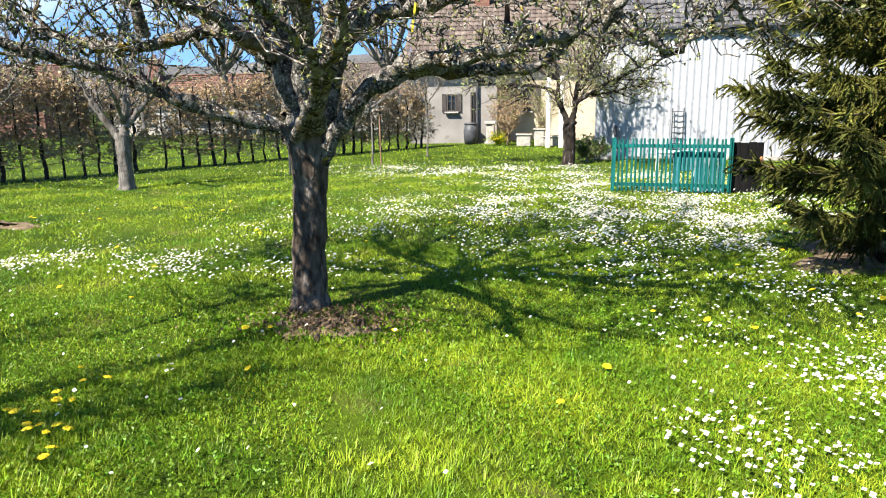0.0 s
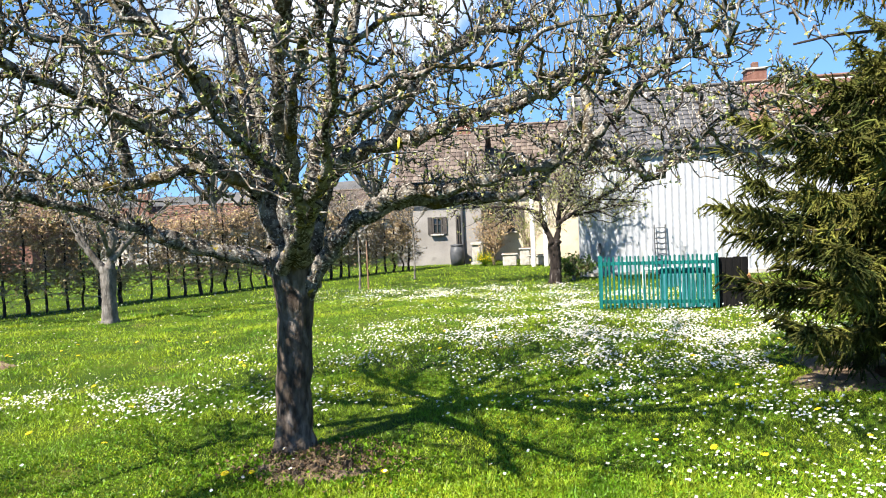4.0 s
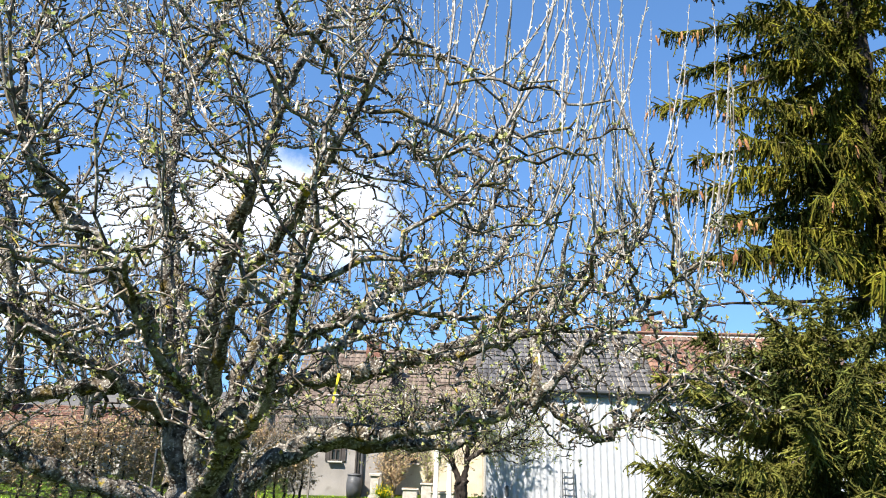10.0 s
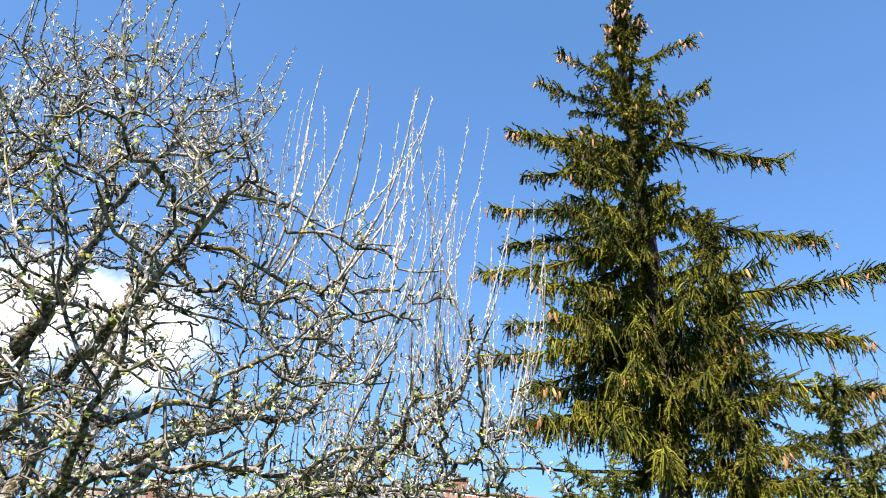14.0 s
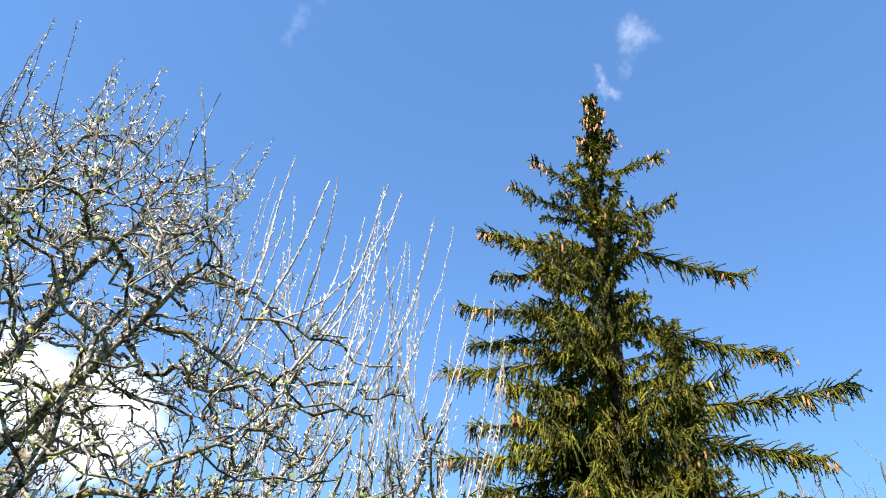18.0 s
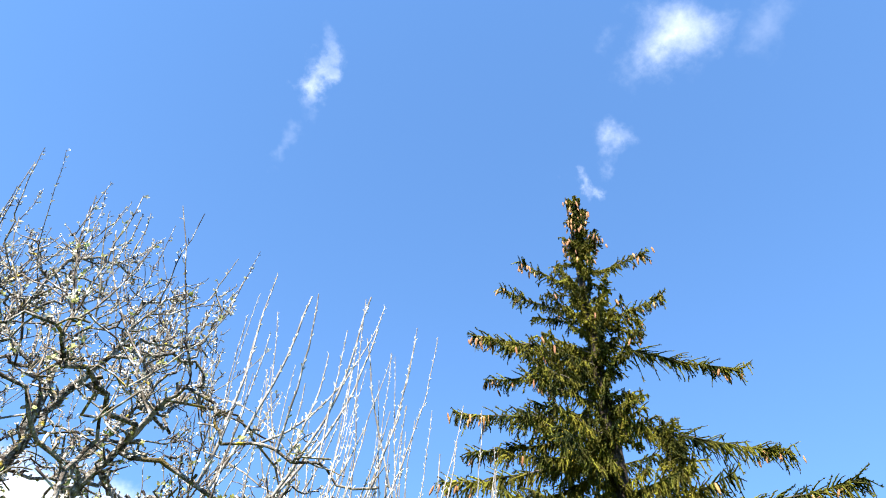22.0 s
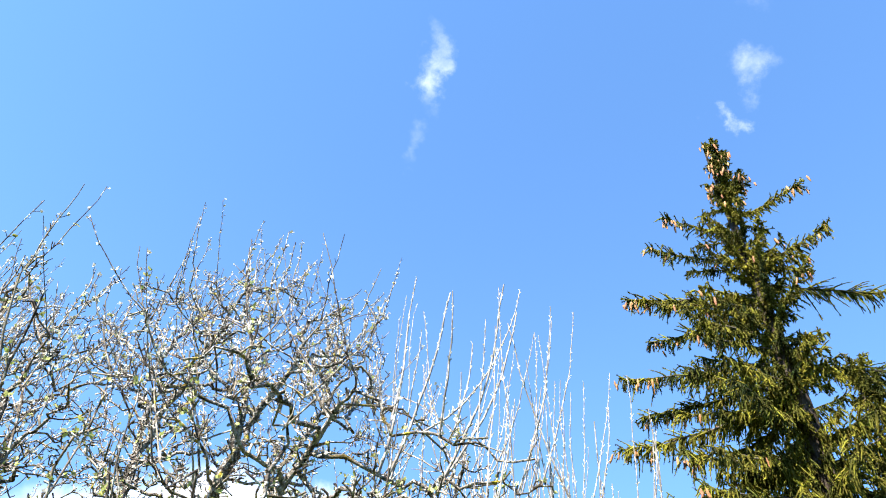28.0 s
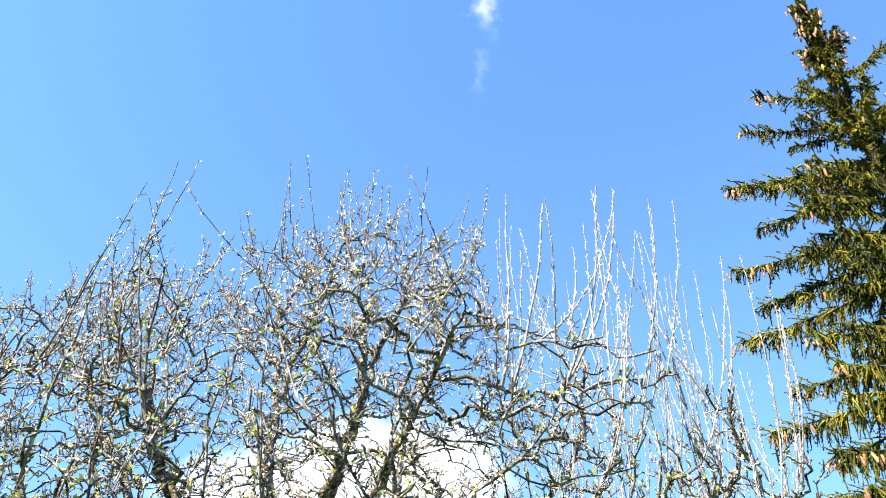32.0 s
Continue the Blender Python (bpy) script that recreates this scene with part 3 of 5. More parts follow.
def fruit_tree(at, label, trunk, girth, limbs, seed, counts, top=None, bark="bark", limb_bark="limb", bud=0.022, buds=1.0, crook=0.27, lengths=(0.6, 1.6), group="", lift=1.0):
    """A pruned old fruit tree. limbs: (points, radius at the base, radius at the tip), from the tree's foot."""
    r = np.random.default_rng(seed)
    tree = thing("fruit_tree", at, label, "tree", group)
    put("trunk", trunk_mesh("trunk", trunk, girth, bark, seed=seed), tree)
    lines, radii = [], []
    for pts, ra, rb in limbs:
        n = 8 + 4 * len(pts)
        P = smooth_line(pts, n, r, 0.011)
        R = np.linspace(ra * 1.08, rb, n) * (1 + 0.15 * r.normal(size=n)) * (1 + 0.25 * np.exp(-np.arange(n) / 2.0))
        V, F = tubes(P[None], R[None], 12)
        V = V + r.normal(size=V.shape) * ra * 0.07
        put("limb", mesh_of("limb", V, F, limb_bark, True), tree)
        lines.append(P)
        radii.append(R)
    P1, R1 = resampled(lines, radii, 18)
    nb, ns, nt, nk = counts
    P2, R2 = grow(r, P1, R1, nb, (0.26, 1.0), lengths, 11, lift * 0.5, 0.8, crook, 0.0150, 0.4, top, keep=0.85, weight=np.where(P1[:, 9, 0] > 1.2, 0.55, np.where(P1[:, 9, 0] < -1.0, 1.9, 1.0)) * np.where(P1[:, 13, 1] < -1.7, 0.3, 1.0))
    P3, R3 = grow(r, P2, R2, ns, (0.1, 1.0), (0.20, 0.62), 8, 0.30, 0.9, crook * 1.2, 0.0070, 0.5, top, keep=0.6)
    P3b, R3b = grow(r, P1, R1, int(ns * 0.35), (0.26, 1.0), (0.12, 0.48), 8, 0.22, 1.0, crook * 1.5, 0.0074, 0.5, top, keep=0.35)
    P3, R3 = np.concatenate([P3, P3b]), np.concatenate([R3, R3b])
    P4, R4 = grow(r, P3, R3, nt, (0.1, 1.0), (0.05, 0.18), 5, 0.30, 0.9, 0.42, 0.0046, 0.65, top, keep=0.5)
    P5, R5 = grow(r, P3, R3, nk, (0.05, 1.0), (0.02, 0.065), 3, 0.5, 1.0, 0.4, 0.0056, 1.1, top, keep=0.2)
    P6, R6 = grow(r, P2, R2, nk // 2, (0.05, 1.0), (0.025, 0.08), 3, 0.4, 1.0, 0.35, 0.0068, 1.1, top, keep=0.2)
    if nb > 200:
        for p, q in zip(P2, R2):
            put("branch", mesh_of("branch", *tubes(p[None], q[None], 6), limb_bark, True), tree)
    else:
        put("branch_growth", mesh_of("branch_growth", *tubes(P2, R2, 6), limb_bark, True), tree, kind="stuff")
    put("twig_growth", mesh_of("twig_growth", *joined([tubes(P3, R3, 4 if nb > 200 else 3), tubes(P4, R4, 3)]), "twig", True), tree, kind="stuff")
    P7, R7 = grow(r, P1, R1, nk // 4, (0.26, 1.0), (0.035, 0.11), 3, 0.5, 1.0, 0.35, 0.0072, 1.0, top, keep=0.2)
    put("spur_growth", mesh_of("spur_growth", *joined([tubes(P5, R5, 3), tubes(P6, R6, 3), tubes(P7, R7, 3)]), "twig", True), tree, kind="stuff")
    ends = [P4[:, -1], P5[:, -1], P6[:, -1], P7[:, -1]]
    ways = [P4[:, -1] - P4[:, -2], P5[:, -1] - P5[:, -2], P6[:, -1] - P6[:, -2], P7[:, -1] - P7[:, -2]]
    E_, W_ = np.concatenate(ends), unit(np.concatenate(ways))
    pick = r.random(len(E_))
    low_down = np.clip(1.75 - 0.33 * E_[:, 2], 0.16, 1.0)
    a, b = pick < 0.42 * buds * low_down, (pick > 0.62) & (pick < 0.62 + (0.1 + 0.25 * (1 - low_down)) * buds)
    put("leaf_bud_growth", mesh_of("leaf_bud_growth", *leaves(r, E_[a], W_[a], bud, 5), "bud"), tree, "opening pale green leaf buds", kind="stuff")
    if b.any():
        put("blossom_growth", mesh_of("blossom_growth", *leaves(r, E_[b], W_[b], bud * 0.62, 4), "blossom"), tree, "small pale blossom buds", kind="stuff")
    return tree


FOOT = Vector((-1.13, 5.75, 0.0))


def from_foot(points):
    return [tuple(Vector(p) - FOOT) for p in points]


OLD_LIMBS = [
    ([(-1.12, 5.75, 1.25), (-1.32, 5.65, 1.44), (-1.62, 5.5, 1.52), (-1.91, 5.35, 1.64), (-2.07, 5.2, 1.73), (-2.4, 5.0, 1.86), (-3.0, 4.5, 2.1), (-3.5, 3.7, 2.4), (-4.0, 2.9, 2.8), (-4.2, 2.4, 3.3)], 0.058, 0.018),
    ([(-1.12, 5.75, 1.2), (-1.21, 5.75, 1.72), (-1.29, 5.7, 2.08), (-1.35, 5.5, 2.48), (-1.44, 5.2, 2.6), (-1.49, 4.9, 2.77), (-1.62, 4.7, 2.91), (-1.7, 4.5, 3.15), (-1.81, 4.4, 3.6)], 0.085, 0.018),
    ([(-1.26, 5.7, 1.94), (-1.48, 5.6, 2.08), (-1.83, 5.6, 2.06), (-2.23, 5.7, 2.0), (-2.65, 5.8, 2.01), (-3.3, 5.9, 2.2), (-3.9, 5.8, 2.8), (-4.1, 5.8, 3.7), (-4.1, 5.8, 4.6)], 0.055, 0.012),
    ([(-1.2, 5.8, 1.5), (-1.3, 5.88, 2.2), (-1.39, 5.95, 2.69), (-1.61, 6.05, 3.44), (-1.69, 6.1, 4.16), (-1.74, 6.1, 4.9)], 0.062, 0.012),
    ([(-1.07, 5.8, 1.2), (-1.03, 5.6, 2.0), (-0.95, 5.3, 2.46), (-0.79, 5.0, 2.87), (-0.7, 4.8, 3.04), (-0.54, 4.6, 3.3), (-0.5, 4.5, 3.8)], 0.072, 0.016),
    ([(-1.02, 5.85, 1.2), (-0.87, 5.8, 1.87), (-0.71, 5.7, 2.04), (-0.39, 5.5, 2.14), (-0.09, 5.3, 2.17), (0.22, 5.2, 2.24), (0.51, 5.1, 2.28), (0.9, 5.0, 2.4)], 0.074, 0.028),
    ([(-1.0, 5.75, 1.15), (-0.74, 5.7, 1.52), (-0.53, 5.65, 1.7), (-0.32, 5.6, 1.81), (0.05, 5.5, 1.85), (0.36, 5.4, 1.89), (0.73, 5.4, 1.97), (1.01, 5.4, 2.08), (1.25, 5.4, 1.93), (1.4, 5.4, 1.87), (1.57, 5.3, 2.0), (1.8, 5.2, 2.2)], 0.066, 0.016),
    ([(-0.53, 5.65, 1.68), (-0.25, 5.7, 1.77), (0.1, 5.75, 1.79), (0.48, 5.8, 1.79), (0.7, 5.9, 1.88), (0.87, 6.0, 2.16), (1.12, 6.1, 2.5), (1.3, 6.1, 3.0), (1.45, 6.1, 3.9)], 0.05, 0.012),
    ([(-0.76, 5.75, 2.02), (-0.53, 5.75, 2.4), (-0.27, 5.75, 2.56), (0.02, 5.8, 2.78), (0.29, 5.85, 2.96), (0.69, 5.9, 2.99), (0.98, 5.95, 3.36), (1.11, 5.95, 3.94), (1.1, 6.0, 4.7)], 0.05, 0.011),
    ([(0.18, 5.2, 2.24), (0.52, 5.3, 2.36), (0.81, 5.5, 2.53), (1.08, 5.6, 2.63), (1.37, 5.7, 2.78), (1.6, 5.8, 2.99), (1.9, 5.8, 3.5), (1.95, 5.7, 4.2)], 0.036, 0.011),
    ([(0.96, 5.4, 2.01), (1.23, 5.3, 2.32), (1.38, 5.2, 2.46), (1.56, 5.1, 2.56), (1.85, 5.0, 2.8)], 0.028, 0.012),
    ([(-0.95, 5.8, 1.9), (-0.77, 5.8, 2.48), (-0.67, 5.9, 2.87), (-0.56, 6.0, 3.32), (-0.53, 6.1, 3.96), (-0.3, 6.1, 4.6)], 0.048, 0.012),
    ([(-1.25, 5.65, 1.9), (-1.7, 4.9, 2.3), (-2.3, 4.0, 2.7), (-2.9, 3.2, 3.2)], 0.045, 0.016),
    ([(-1.0, 5.6, 1.9), (-0.7, 4.9, 2.5), (-0.2, 4.3, 3.0), (0.1, 4.0, 3.5)], 0.042, 0.014),
    ([(-1.1, 5.6, 1.35), (-0.8, 5.1, 1.6), (-0.6, 4.6, 1.78), (-0.66, 4.1, 1.98), (-0.74, 3.7, 2.25)], 0.045, 0.014),
    ([(-0.95, 5.55, 1.4), (-0.6, 4.8, 1.75), (-0.36, 4.3, 1.95), (-0.14, 3.75, 2.3)], 0.045, 0.014),
    ([(-1.35, 5.85, 1.9), (-2.2, 6.1, 2.4), (-2.9, 6.3, 3.0), (-3.4, 6.4, 3.8), (-3.6, 6.4, 4.7)], 0.045, 0.012),
    ([(-2.2, 5.6, 2.05), (-2.26, 5.3, 3.11), (-2.54, 5.3, 3.44), (-2.72, 5.2, 3.83), (-2.98, 5.1, 4.27), (-3.17, 5.0, 4.7)], 0.036, 0.012),
    ([(-0.98, 5.4, 2.4), (-0.86, 5.2, 2.92), (-0.75, 5.1, 3.26), (-0.64, 5.0, 3.52), (-0.52, 4.9, 3.89), (-0.34, 4.8, 4.21), (-0.3, 4.7, 4.5)], 0.04, 0.011),
    ([(-0.3, 5.4, 2.18), (0.02, 5.3, 2.6), (0.29, 5.3, 2.76), (0.57, 5.35, 3.01), (0.77, 5.4, 3.39), (0.86, 5.4, 3.9), (0.93, 5.4, 4.4)], 0.034, 0.011),
    ([(1.0, 5.4, 2.1), (1.05, 5.4, 2.57), (1.45, 5.4, 2.96), (1.75, 5.4, 3.19), (1.76, 5.35, 3.58), (1.86, 5.3, 3.9)], 0.03, 0.011),
    ([(-1.3, 5.6, 2.4), (-1.38, 5.5, 3.14), (-1.41, 5.5, 3.55), (-1.37, 5.5, 4.09), (-1.19, 5.45, 4.56), (-1.06, 5.4, 5.2)], 0.042, 0.011),
]
OLD_LIMBS = [(from_foot(p), a, b) for p, a, b in OLD_LIMBS]


def crown_top(x, y):
    """The height of the old tree's crown over a place: low on its open front, lower on its two sides, with a notch between two limbs."""
    dome = 4.42 + 0.88 * (y - 4.05) - 0.40 / (1 + np.exp((x + 1.85) * 6)) + 0.28 * np.exp(-((x + 1.2) / 0.35) ** 2)
    right = 4.55 - 0.45 * np.maximum(0.0, x - 0.45)
    dome = np.where(x > 0.3, np.minimum(dome, right), dome)
    notch = 0.7 * np.exp(-(((x + 1.62) + 0.62 * (y - 4.35)) / 0.16) ** 2)
    return np.minimum(6.3, dome) - notch


def colonise(r, P, goals, step, reach, kill, lift, crook, rounds):
    """Branches that grow from the points P towards the free places around them until each place is taken. Gives points and parents."""
    pos, up, used = [p for p in P], [-1] * len(P), [0] * len(P)
    d = np.linalg.norm(goals[:, None] - P[None], axis=2)
    ni, nd = d.argmin(1), d.min(1)
    for _ in range(rounds):
        live = nd < reach
        if not live.any():
            break
        who, inv = np.unique(ni[live], return_inverse=True)
        pull = np.zeros((len(who), 3))
        here = np.array([pos[k] for k in who])
        np.add.at(pull, inv, unit(goals[live] - here[inv]))
        way = unit(unit(pull) + np.array([0, 0, 1.0]) * lift * (1 + 3.0 * np.clip((here[:, 2:] - 2.9) / 1.2, 0, 1)) + r.normal(size=pull.shape) * crook)
        fresh, first = [], len(pos)
        for k, w, h in zip(who, way, here):
            if used[k] < 3:
                used[k] += 1
                pos.append(h + w * step)
                up.append(int(k))
                used.append(0)
                fresh.append(pos[-1])
        if not fresh:
            break
        d = np.linalg.norm(goals[:, None] - np.array(fresh)[None], axis=2)
        fi, fd = d.argmin(1), d.min(1)
        closer = fd < nd
        ni, nd = np.where(closer, fi + first, ni), np.minimum(fd, nd)
        keep = nd > kill
        goals, ni, nd = goals[keep], ni[keep], nd[keep]
    return np.array(pos), np.array(up)


def chains(pos, up, tip_radius):
    """Splits a grown net into lines, each with its radii: a branch runs on along its stronger child."""
    n = len(pos)
    tips, main = np.zeros(n), np.full(n, -1)
    for k in range(n - 1, -1, -1):
        tips[k] = max(tips[k], 1.0)
        if up[k] >= 0:
            tips[up[k]] += tips[k]
            if main[up[k]] < 0 or tips[k] > tips[main[up[k]]]:
                main[up[k]] = k
    out = []
    for k in range(n):
        p = up[k]
        if p >= 0 and (up[p] < 0 or main[p] != k):
            line = [p, k]
            while main[line[-1]] >= 0:
                line.append(main[line[-1]])
            q = tip_radius * tips[line] ** 0.40
            q[0] = q[1]
            out.append((pos[line], q))
    return out


def old_fruit_tree():
    r = np.random.default_rng(11)
    tree = thing("fruit_tree", FOOT, "old pruned fruit tree with lichened spreading limbs and opening buds", "tree")
    put("trunk", trunk_mesh("trunk", [(0, 0, -0.05), (0.02, 0, 0.5), (0.05, 0, 1.0), (0.06, 0, 1.42)], [0.135, 0.125, 0.125, 0.17], "bark", seed=11), tree)
    lines, radii = [], []
    for pts, ra, rb in OLD_LIMBS:
        n = 8 + 4 * len(pts)
        P = smooth_line(pts, n, r, 0.013)
        top = crown_top(P[:, 0] + FOOT.x, P[:, 1] + FOOT.y) - 0.25
        m = n if (P[:, 2] < top).all() else max(8, int(np.argmax(P[:, 2] >= top)))
        P, n = P[:m], m
        R = np.linspace(ra * 1.06, rb * 0.8, n) * (1 + 0.13 * r.normal(size=n)) * (1 + 0.25 * np.exp(-np.arange(n) / 2.0))
        V, F = tubes(P[None], R[None], 12)
        put("limb", mesh_of("limb", V + r.normal(size=V.shape) * ra * 0.07, F, "limb", True), tree)
        lines.append(P)
        radii.append(R)
    P1, R1 = resampled(lines, radii, 22)
    # free places inside the crown
    g = r.uniform((-4.6, 3.2, 1.75), (2.7, 8.4, 6.2), (36000, 3))
    rr = np.hypot((g[:, 0] + 0.95) / 3.35, (g[:, 1] - 5.7) / 2.6)
    low = 1.75 + 0.5 * np.exp(-(np.hypot(g[:, 0] + 1.1, g[:, 1] - 5.7) / 0.8) ** 2) + 0.35 * np.maximum(0, 4.6 - g[:, 1])
    g = g[(rr < 1) & (g[:, 2] < crown_top(g[:, 0], g[:, 1]) - np.where(g[:, 0] > 0.2, 0.88, 0.30)) & (g[:, 2] > low) & (r.random(len(g)) < np.interp(g[:, 2], [2.6, 3.7], [1.0, 0.30]) * np.interp(g[:, 1], [6.2, 7.2], [1.0, 0.4]) * np.where(g[:, 0] < -1.2, 1.0, 0.72))]
    start = P1[:, 4:].reshape(-1, 3)
    pos, up = colonise(r, start, g - np.array(FOOT), 0.075, 0.75, 0.125, 0.15, 0.30, 75)
    pos[len(start):] += r.normal(size=(len(pos) - len(start), 3)) * 0.015
    lots = chains(pos, up, 0.0052)
    strong = sorted((c for c in lots if c[1][0] > 0.0088 and len(c[0]) > 4), key=lambda c: -c[1][0])[:240]
    ids = {id(c) for c in strong}
    for p, q in strong:
        put("branch", mesh_of("branch", *tubes(p[None], np.minimum(q, 0.022)[None], 6), "limb", True), tree)
    weak = [c for c in lots if id(c) not in ids]
    PW_, RW_ = resampled([c[0] for c in weak], [c[1] for c in weak], 6)
    PA, RA = resampled([c[0] for c in lots], [c[1] for c in lots], 10)
    PT, RT = grow(r, PA, RA, 2800, (0.15, 1.0), (0.06, 0.22), 6, 0.55, 0.8, 0.28, 0.0042, 0.6, None, keep=0.5)
    put("twig_growth", mesh_of("twig_growth", *joined([tubes(PW_, RW_, 3), tubes(PT, RT, 3)]), "twig", True), tree, kind="stuff")
    # short fruiting spurs
    PS, RS = grow(r, np.concatenate([PA, resampled(list(PT), list(RT), 10)[0]]), np.concatenate([RA, resampled(list(PT), list(RT), 10)[1]]), 19000, (0.03, 1.0), (0.014, 0.050), 3, 0.5, 1.0, 0.35, 0.0072, 1.2, None, keep=0.25)
    PK, RK = grow(r, P1, R1, 2600, (0.26, 1.0), (0.03, 0.11), 4, 0.5, 1.0, 0.4, 0.0066, 0.9, None, keep=0.2)
    put("spur_growth", mesh_of("spur_growth", *joined([tubes(PS, RS, 3), tubes(PK, RK, 3)]), "twig", True), tree, kind="stuff")
    # straight young shoots: many on the right of the crown, some all over its top
    x = PA[:, 5, 0] + FOOT.x
    z = PA[:, 5, 2]
    top = crown_top(PA[:, 5, 0] + FOOT.x, PA[:, 5, 1] + FOOT.y)
    near_top = np.clip(1.7 - (top - z), 0.0, 1.0)
    PU, RU = grow(r, PA, RA, 165, (0.3, 1.0), (0.7, 1.6), 9, 1.7, 0.55, 0.05, 0.0090, 0.5, lambda a, b: np.minimum(np.interp(a + FOOT.x, [0.3, 0.8, 1.35, 1.6, 1.8, 1.95, 2.4], [5.6, 5.65, 5.6, 4.9, 4.1, 3.7, 3.2]), 4.5 + 1.05 * (b + FOOT.y - 4.05)), weight=np.clip(2.0 - (top - z), 0.0, 1.0) * np.interp(x, [0.2, 0.6, 0.9, 1.65, 1.85, 2.3], [0, 0.7, 1, 1, 0.25, 0.04]), keep=0.4)
    PV, RV = grow(r, PA, RA, 460, (0.3, 1.0), (0.40, 1.05), 8, 1.1, 0.45, 0.10, 0.0094, 0.5, lambda a, b: crown_top(a + FOOT.x, b + FOOT.y) + np.where(a + FOOT.x < -1.5, 0.05, 0.32), weight=near_top * (x < 0.5), keep=0.7)
    PB, RB = grow(r, PU, RU, 165 * 32, (0.05, 1.0), (0.010, 0.028), 3, 0.8, 0.9, 0.2, 0.0062, 0.9, None, keep=0.6)
    PC, RC = grow(r, PV, RV, 460 * 14, (0.08, 1.0), (0.014, 0.040), 3, 0.7, 1.0, 0.2, 0.0066, 1.1, None, keep=0.5)
    for p, q in zip(PU, RU):
        put("water_shoot", mesh_of("water_shoot", *tubes(p[None], q[None], 4), "shoot", True), tree, "long straight pale upright shoot")
    put("shoot_growth", mesh_of("shoot_growth", *joined([tubes(PV, RV, 4), tubes(PC, RC, 3)]), "twig", True), tree, "upright knobbly shoots in the upper crown", kind="stuff")
    put("shoot_bud_growth", mesh_of("shoot_bud_growth", *tubes(PB, RB, 3), "blossom", True), tree, kind="stuff")
    E_ = np.concatenate([PT[:, -1], PS[:, -1], PK[:, -1], PC[:, -1]])
    W_ = unit(np.concatenate([PT[:, -1] - PT[:, -2], PS[:, -1] - PS[:, -2], PK[:, -1] - PK[:, -2], PC[:, -1] - PC[:, -2]]))
    pick = r.random(len(E_))
    low_down = np.clip(2.15 - 0.5 * E_[:, 2], 0.07, 1.0)
    a, b = pick < 0.42 * low_down, (pick > 0.6) & (pick < 0.66 + 0.30 * (1 - low_down))
    put("leaf_bud_growth", mesh_of("leaf_bud_growth", *leaves(r, E_[a], W_[a], 0.023, 5), "bud"), tree, "opening pale green leaf buds", kind="stuff")
    put("blossom_growth", mesh_of("blossom_growth", *leaves(r, E_[b], W_[b], 0.019, 5), "blossom"), tree, "small pale blossom buds", kind="stuff")
    return tree


old_tree = old_fruit_tree()

# ---- other trees of the orchard ----
def fan(r, n, start, reach, rise, ra, rb, spread=(0, 360)):
    """Limbs that leave a trunk's head on all sides and bend upwards."""
    out = []
    for k in range(n):
        a = radians(spread[0] + (spread[1] - spread[0]) * (k + r.uniform(0.1, 0.9)) / n)
        q, h = reach * r.uniform(0.7, 1.2), rise * r.uniform(0.75, 1.2)
        c, s = math.cos(a), math.sin(a)
        out.append(([(start[0], start[1], start[2] - 0.08), (start[0] + 0.35 * q * c, start[1] + 0.35 * q * s, start[2] + 0.22 * h), (start[0] + 0.75 * q * c, start[1] + 0.75 * q * s, start[2] + 0.55 * h), (start[0] + q * c, start[1] + q * s, start[2] + h)], ra, rb))
    return out


tr = np.random.default_rng(21)
# out-of-view tree, added only to cast shade over the near left lawn
fruit_tree((-4.7, 1.0, 0.0), "unseen fruit tree added to shade the lawn's near left", [(0, 0, -0.05), (0.02, 0, 0.6), (0.0, 0, 1.4)], [0.15, 0.13, 0.15], fan(tr, 9, (0, 0, 1.4), 2.1, 2.0, 0.06, 0.014), 34, (260, 2000, 3600, 300), buds=0.3, lengths=(0.6, 1.5))
left_limbs = [
    ([(0.02, 0, 0.95), (0.1, 0.02, 1.25), (0.16, 0, 1.75), (0.14, 0.1, 2.4), (0.2, 0.1, 3.1)], 0.085, 0.02),
    ([(-0.02, 0, 0.95), (-0.35, -0.1, 1.5), (-0.62, -0.1, 1.95), (-1.0, -0.2, 2.5)], 0.07, 0.02),
    ([(0.12, 0, 1.2), (0.4, 0.1, 1.55), (0.65, 0.1, 1.75), (1.2, 0.2, 2.2)], 0.06, 0.02),
    ([(0.0, 0.05, 1.0), (-0.2, 0.6, 1.6), (-0.4, 1.1, 2.3)], 0.05, 0.018),
    ([(0.1, -0.05, 1.3), (0.3, -0.6, 1.8), (0.5, -1.2, 2.4)], 0.045, 0.018),
]
fruit_tree((-7.3, 12.95, 0.0), "pale-barked fruit tree pruned to short limbs", [(0, 0, -0.05), (0.01, 0, 0.5), (0.02, 0, 1.05)], [0.15, 0.125, 0.15], left_limbs, 31, (34, 150, 520, 300), bark="pale_bark", limb_bark="pale_bark", buds=0.2, lengths=(0.5, 1.3))
fruit_tree((-11.0, 12.2, 0.0), "fruit tree with pale drooping twigs at the lawn's edge", [(0, 0, -0.05), (0.02, 0, 0.5), (0.02, 0, 1.1)], [0.14, 0.12, 0.13], fan(tr, 8, (0, 0, 1.1), 2.2, 1.6, 0.06, 0.015), 32, (80, 420, 1500, 500), bark="pale_bark", limb_bark="pale_bark", buds=0.1, lengths=(0.5, 1.4))
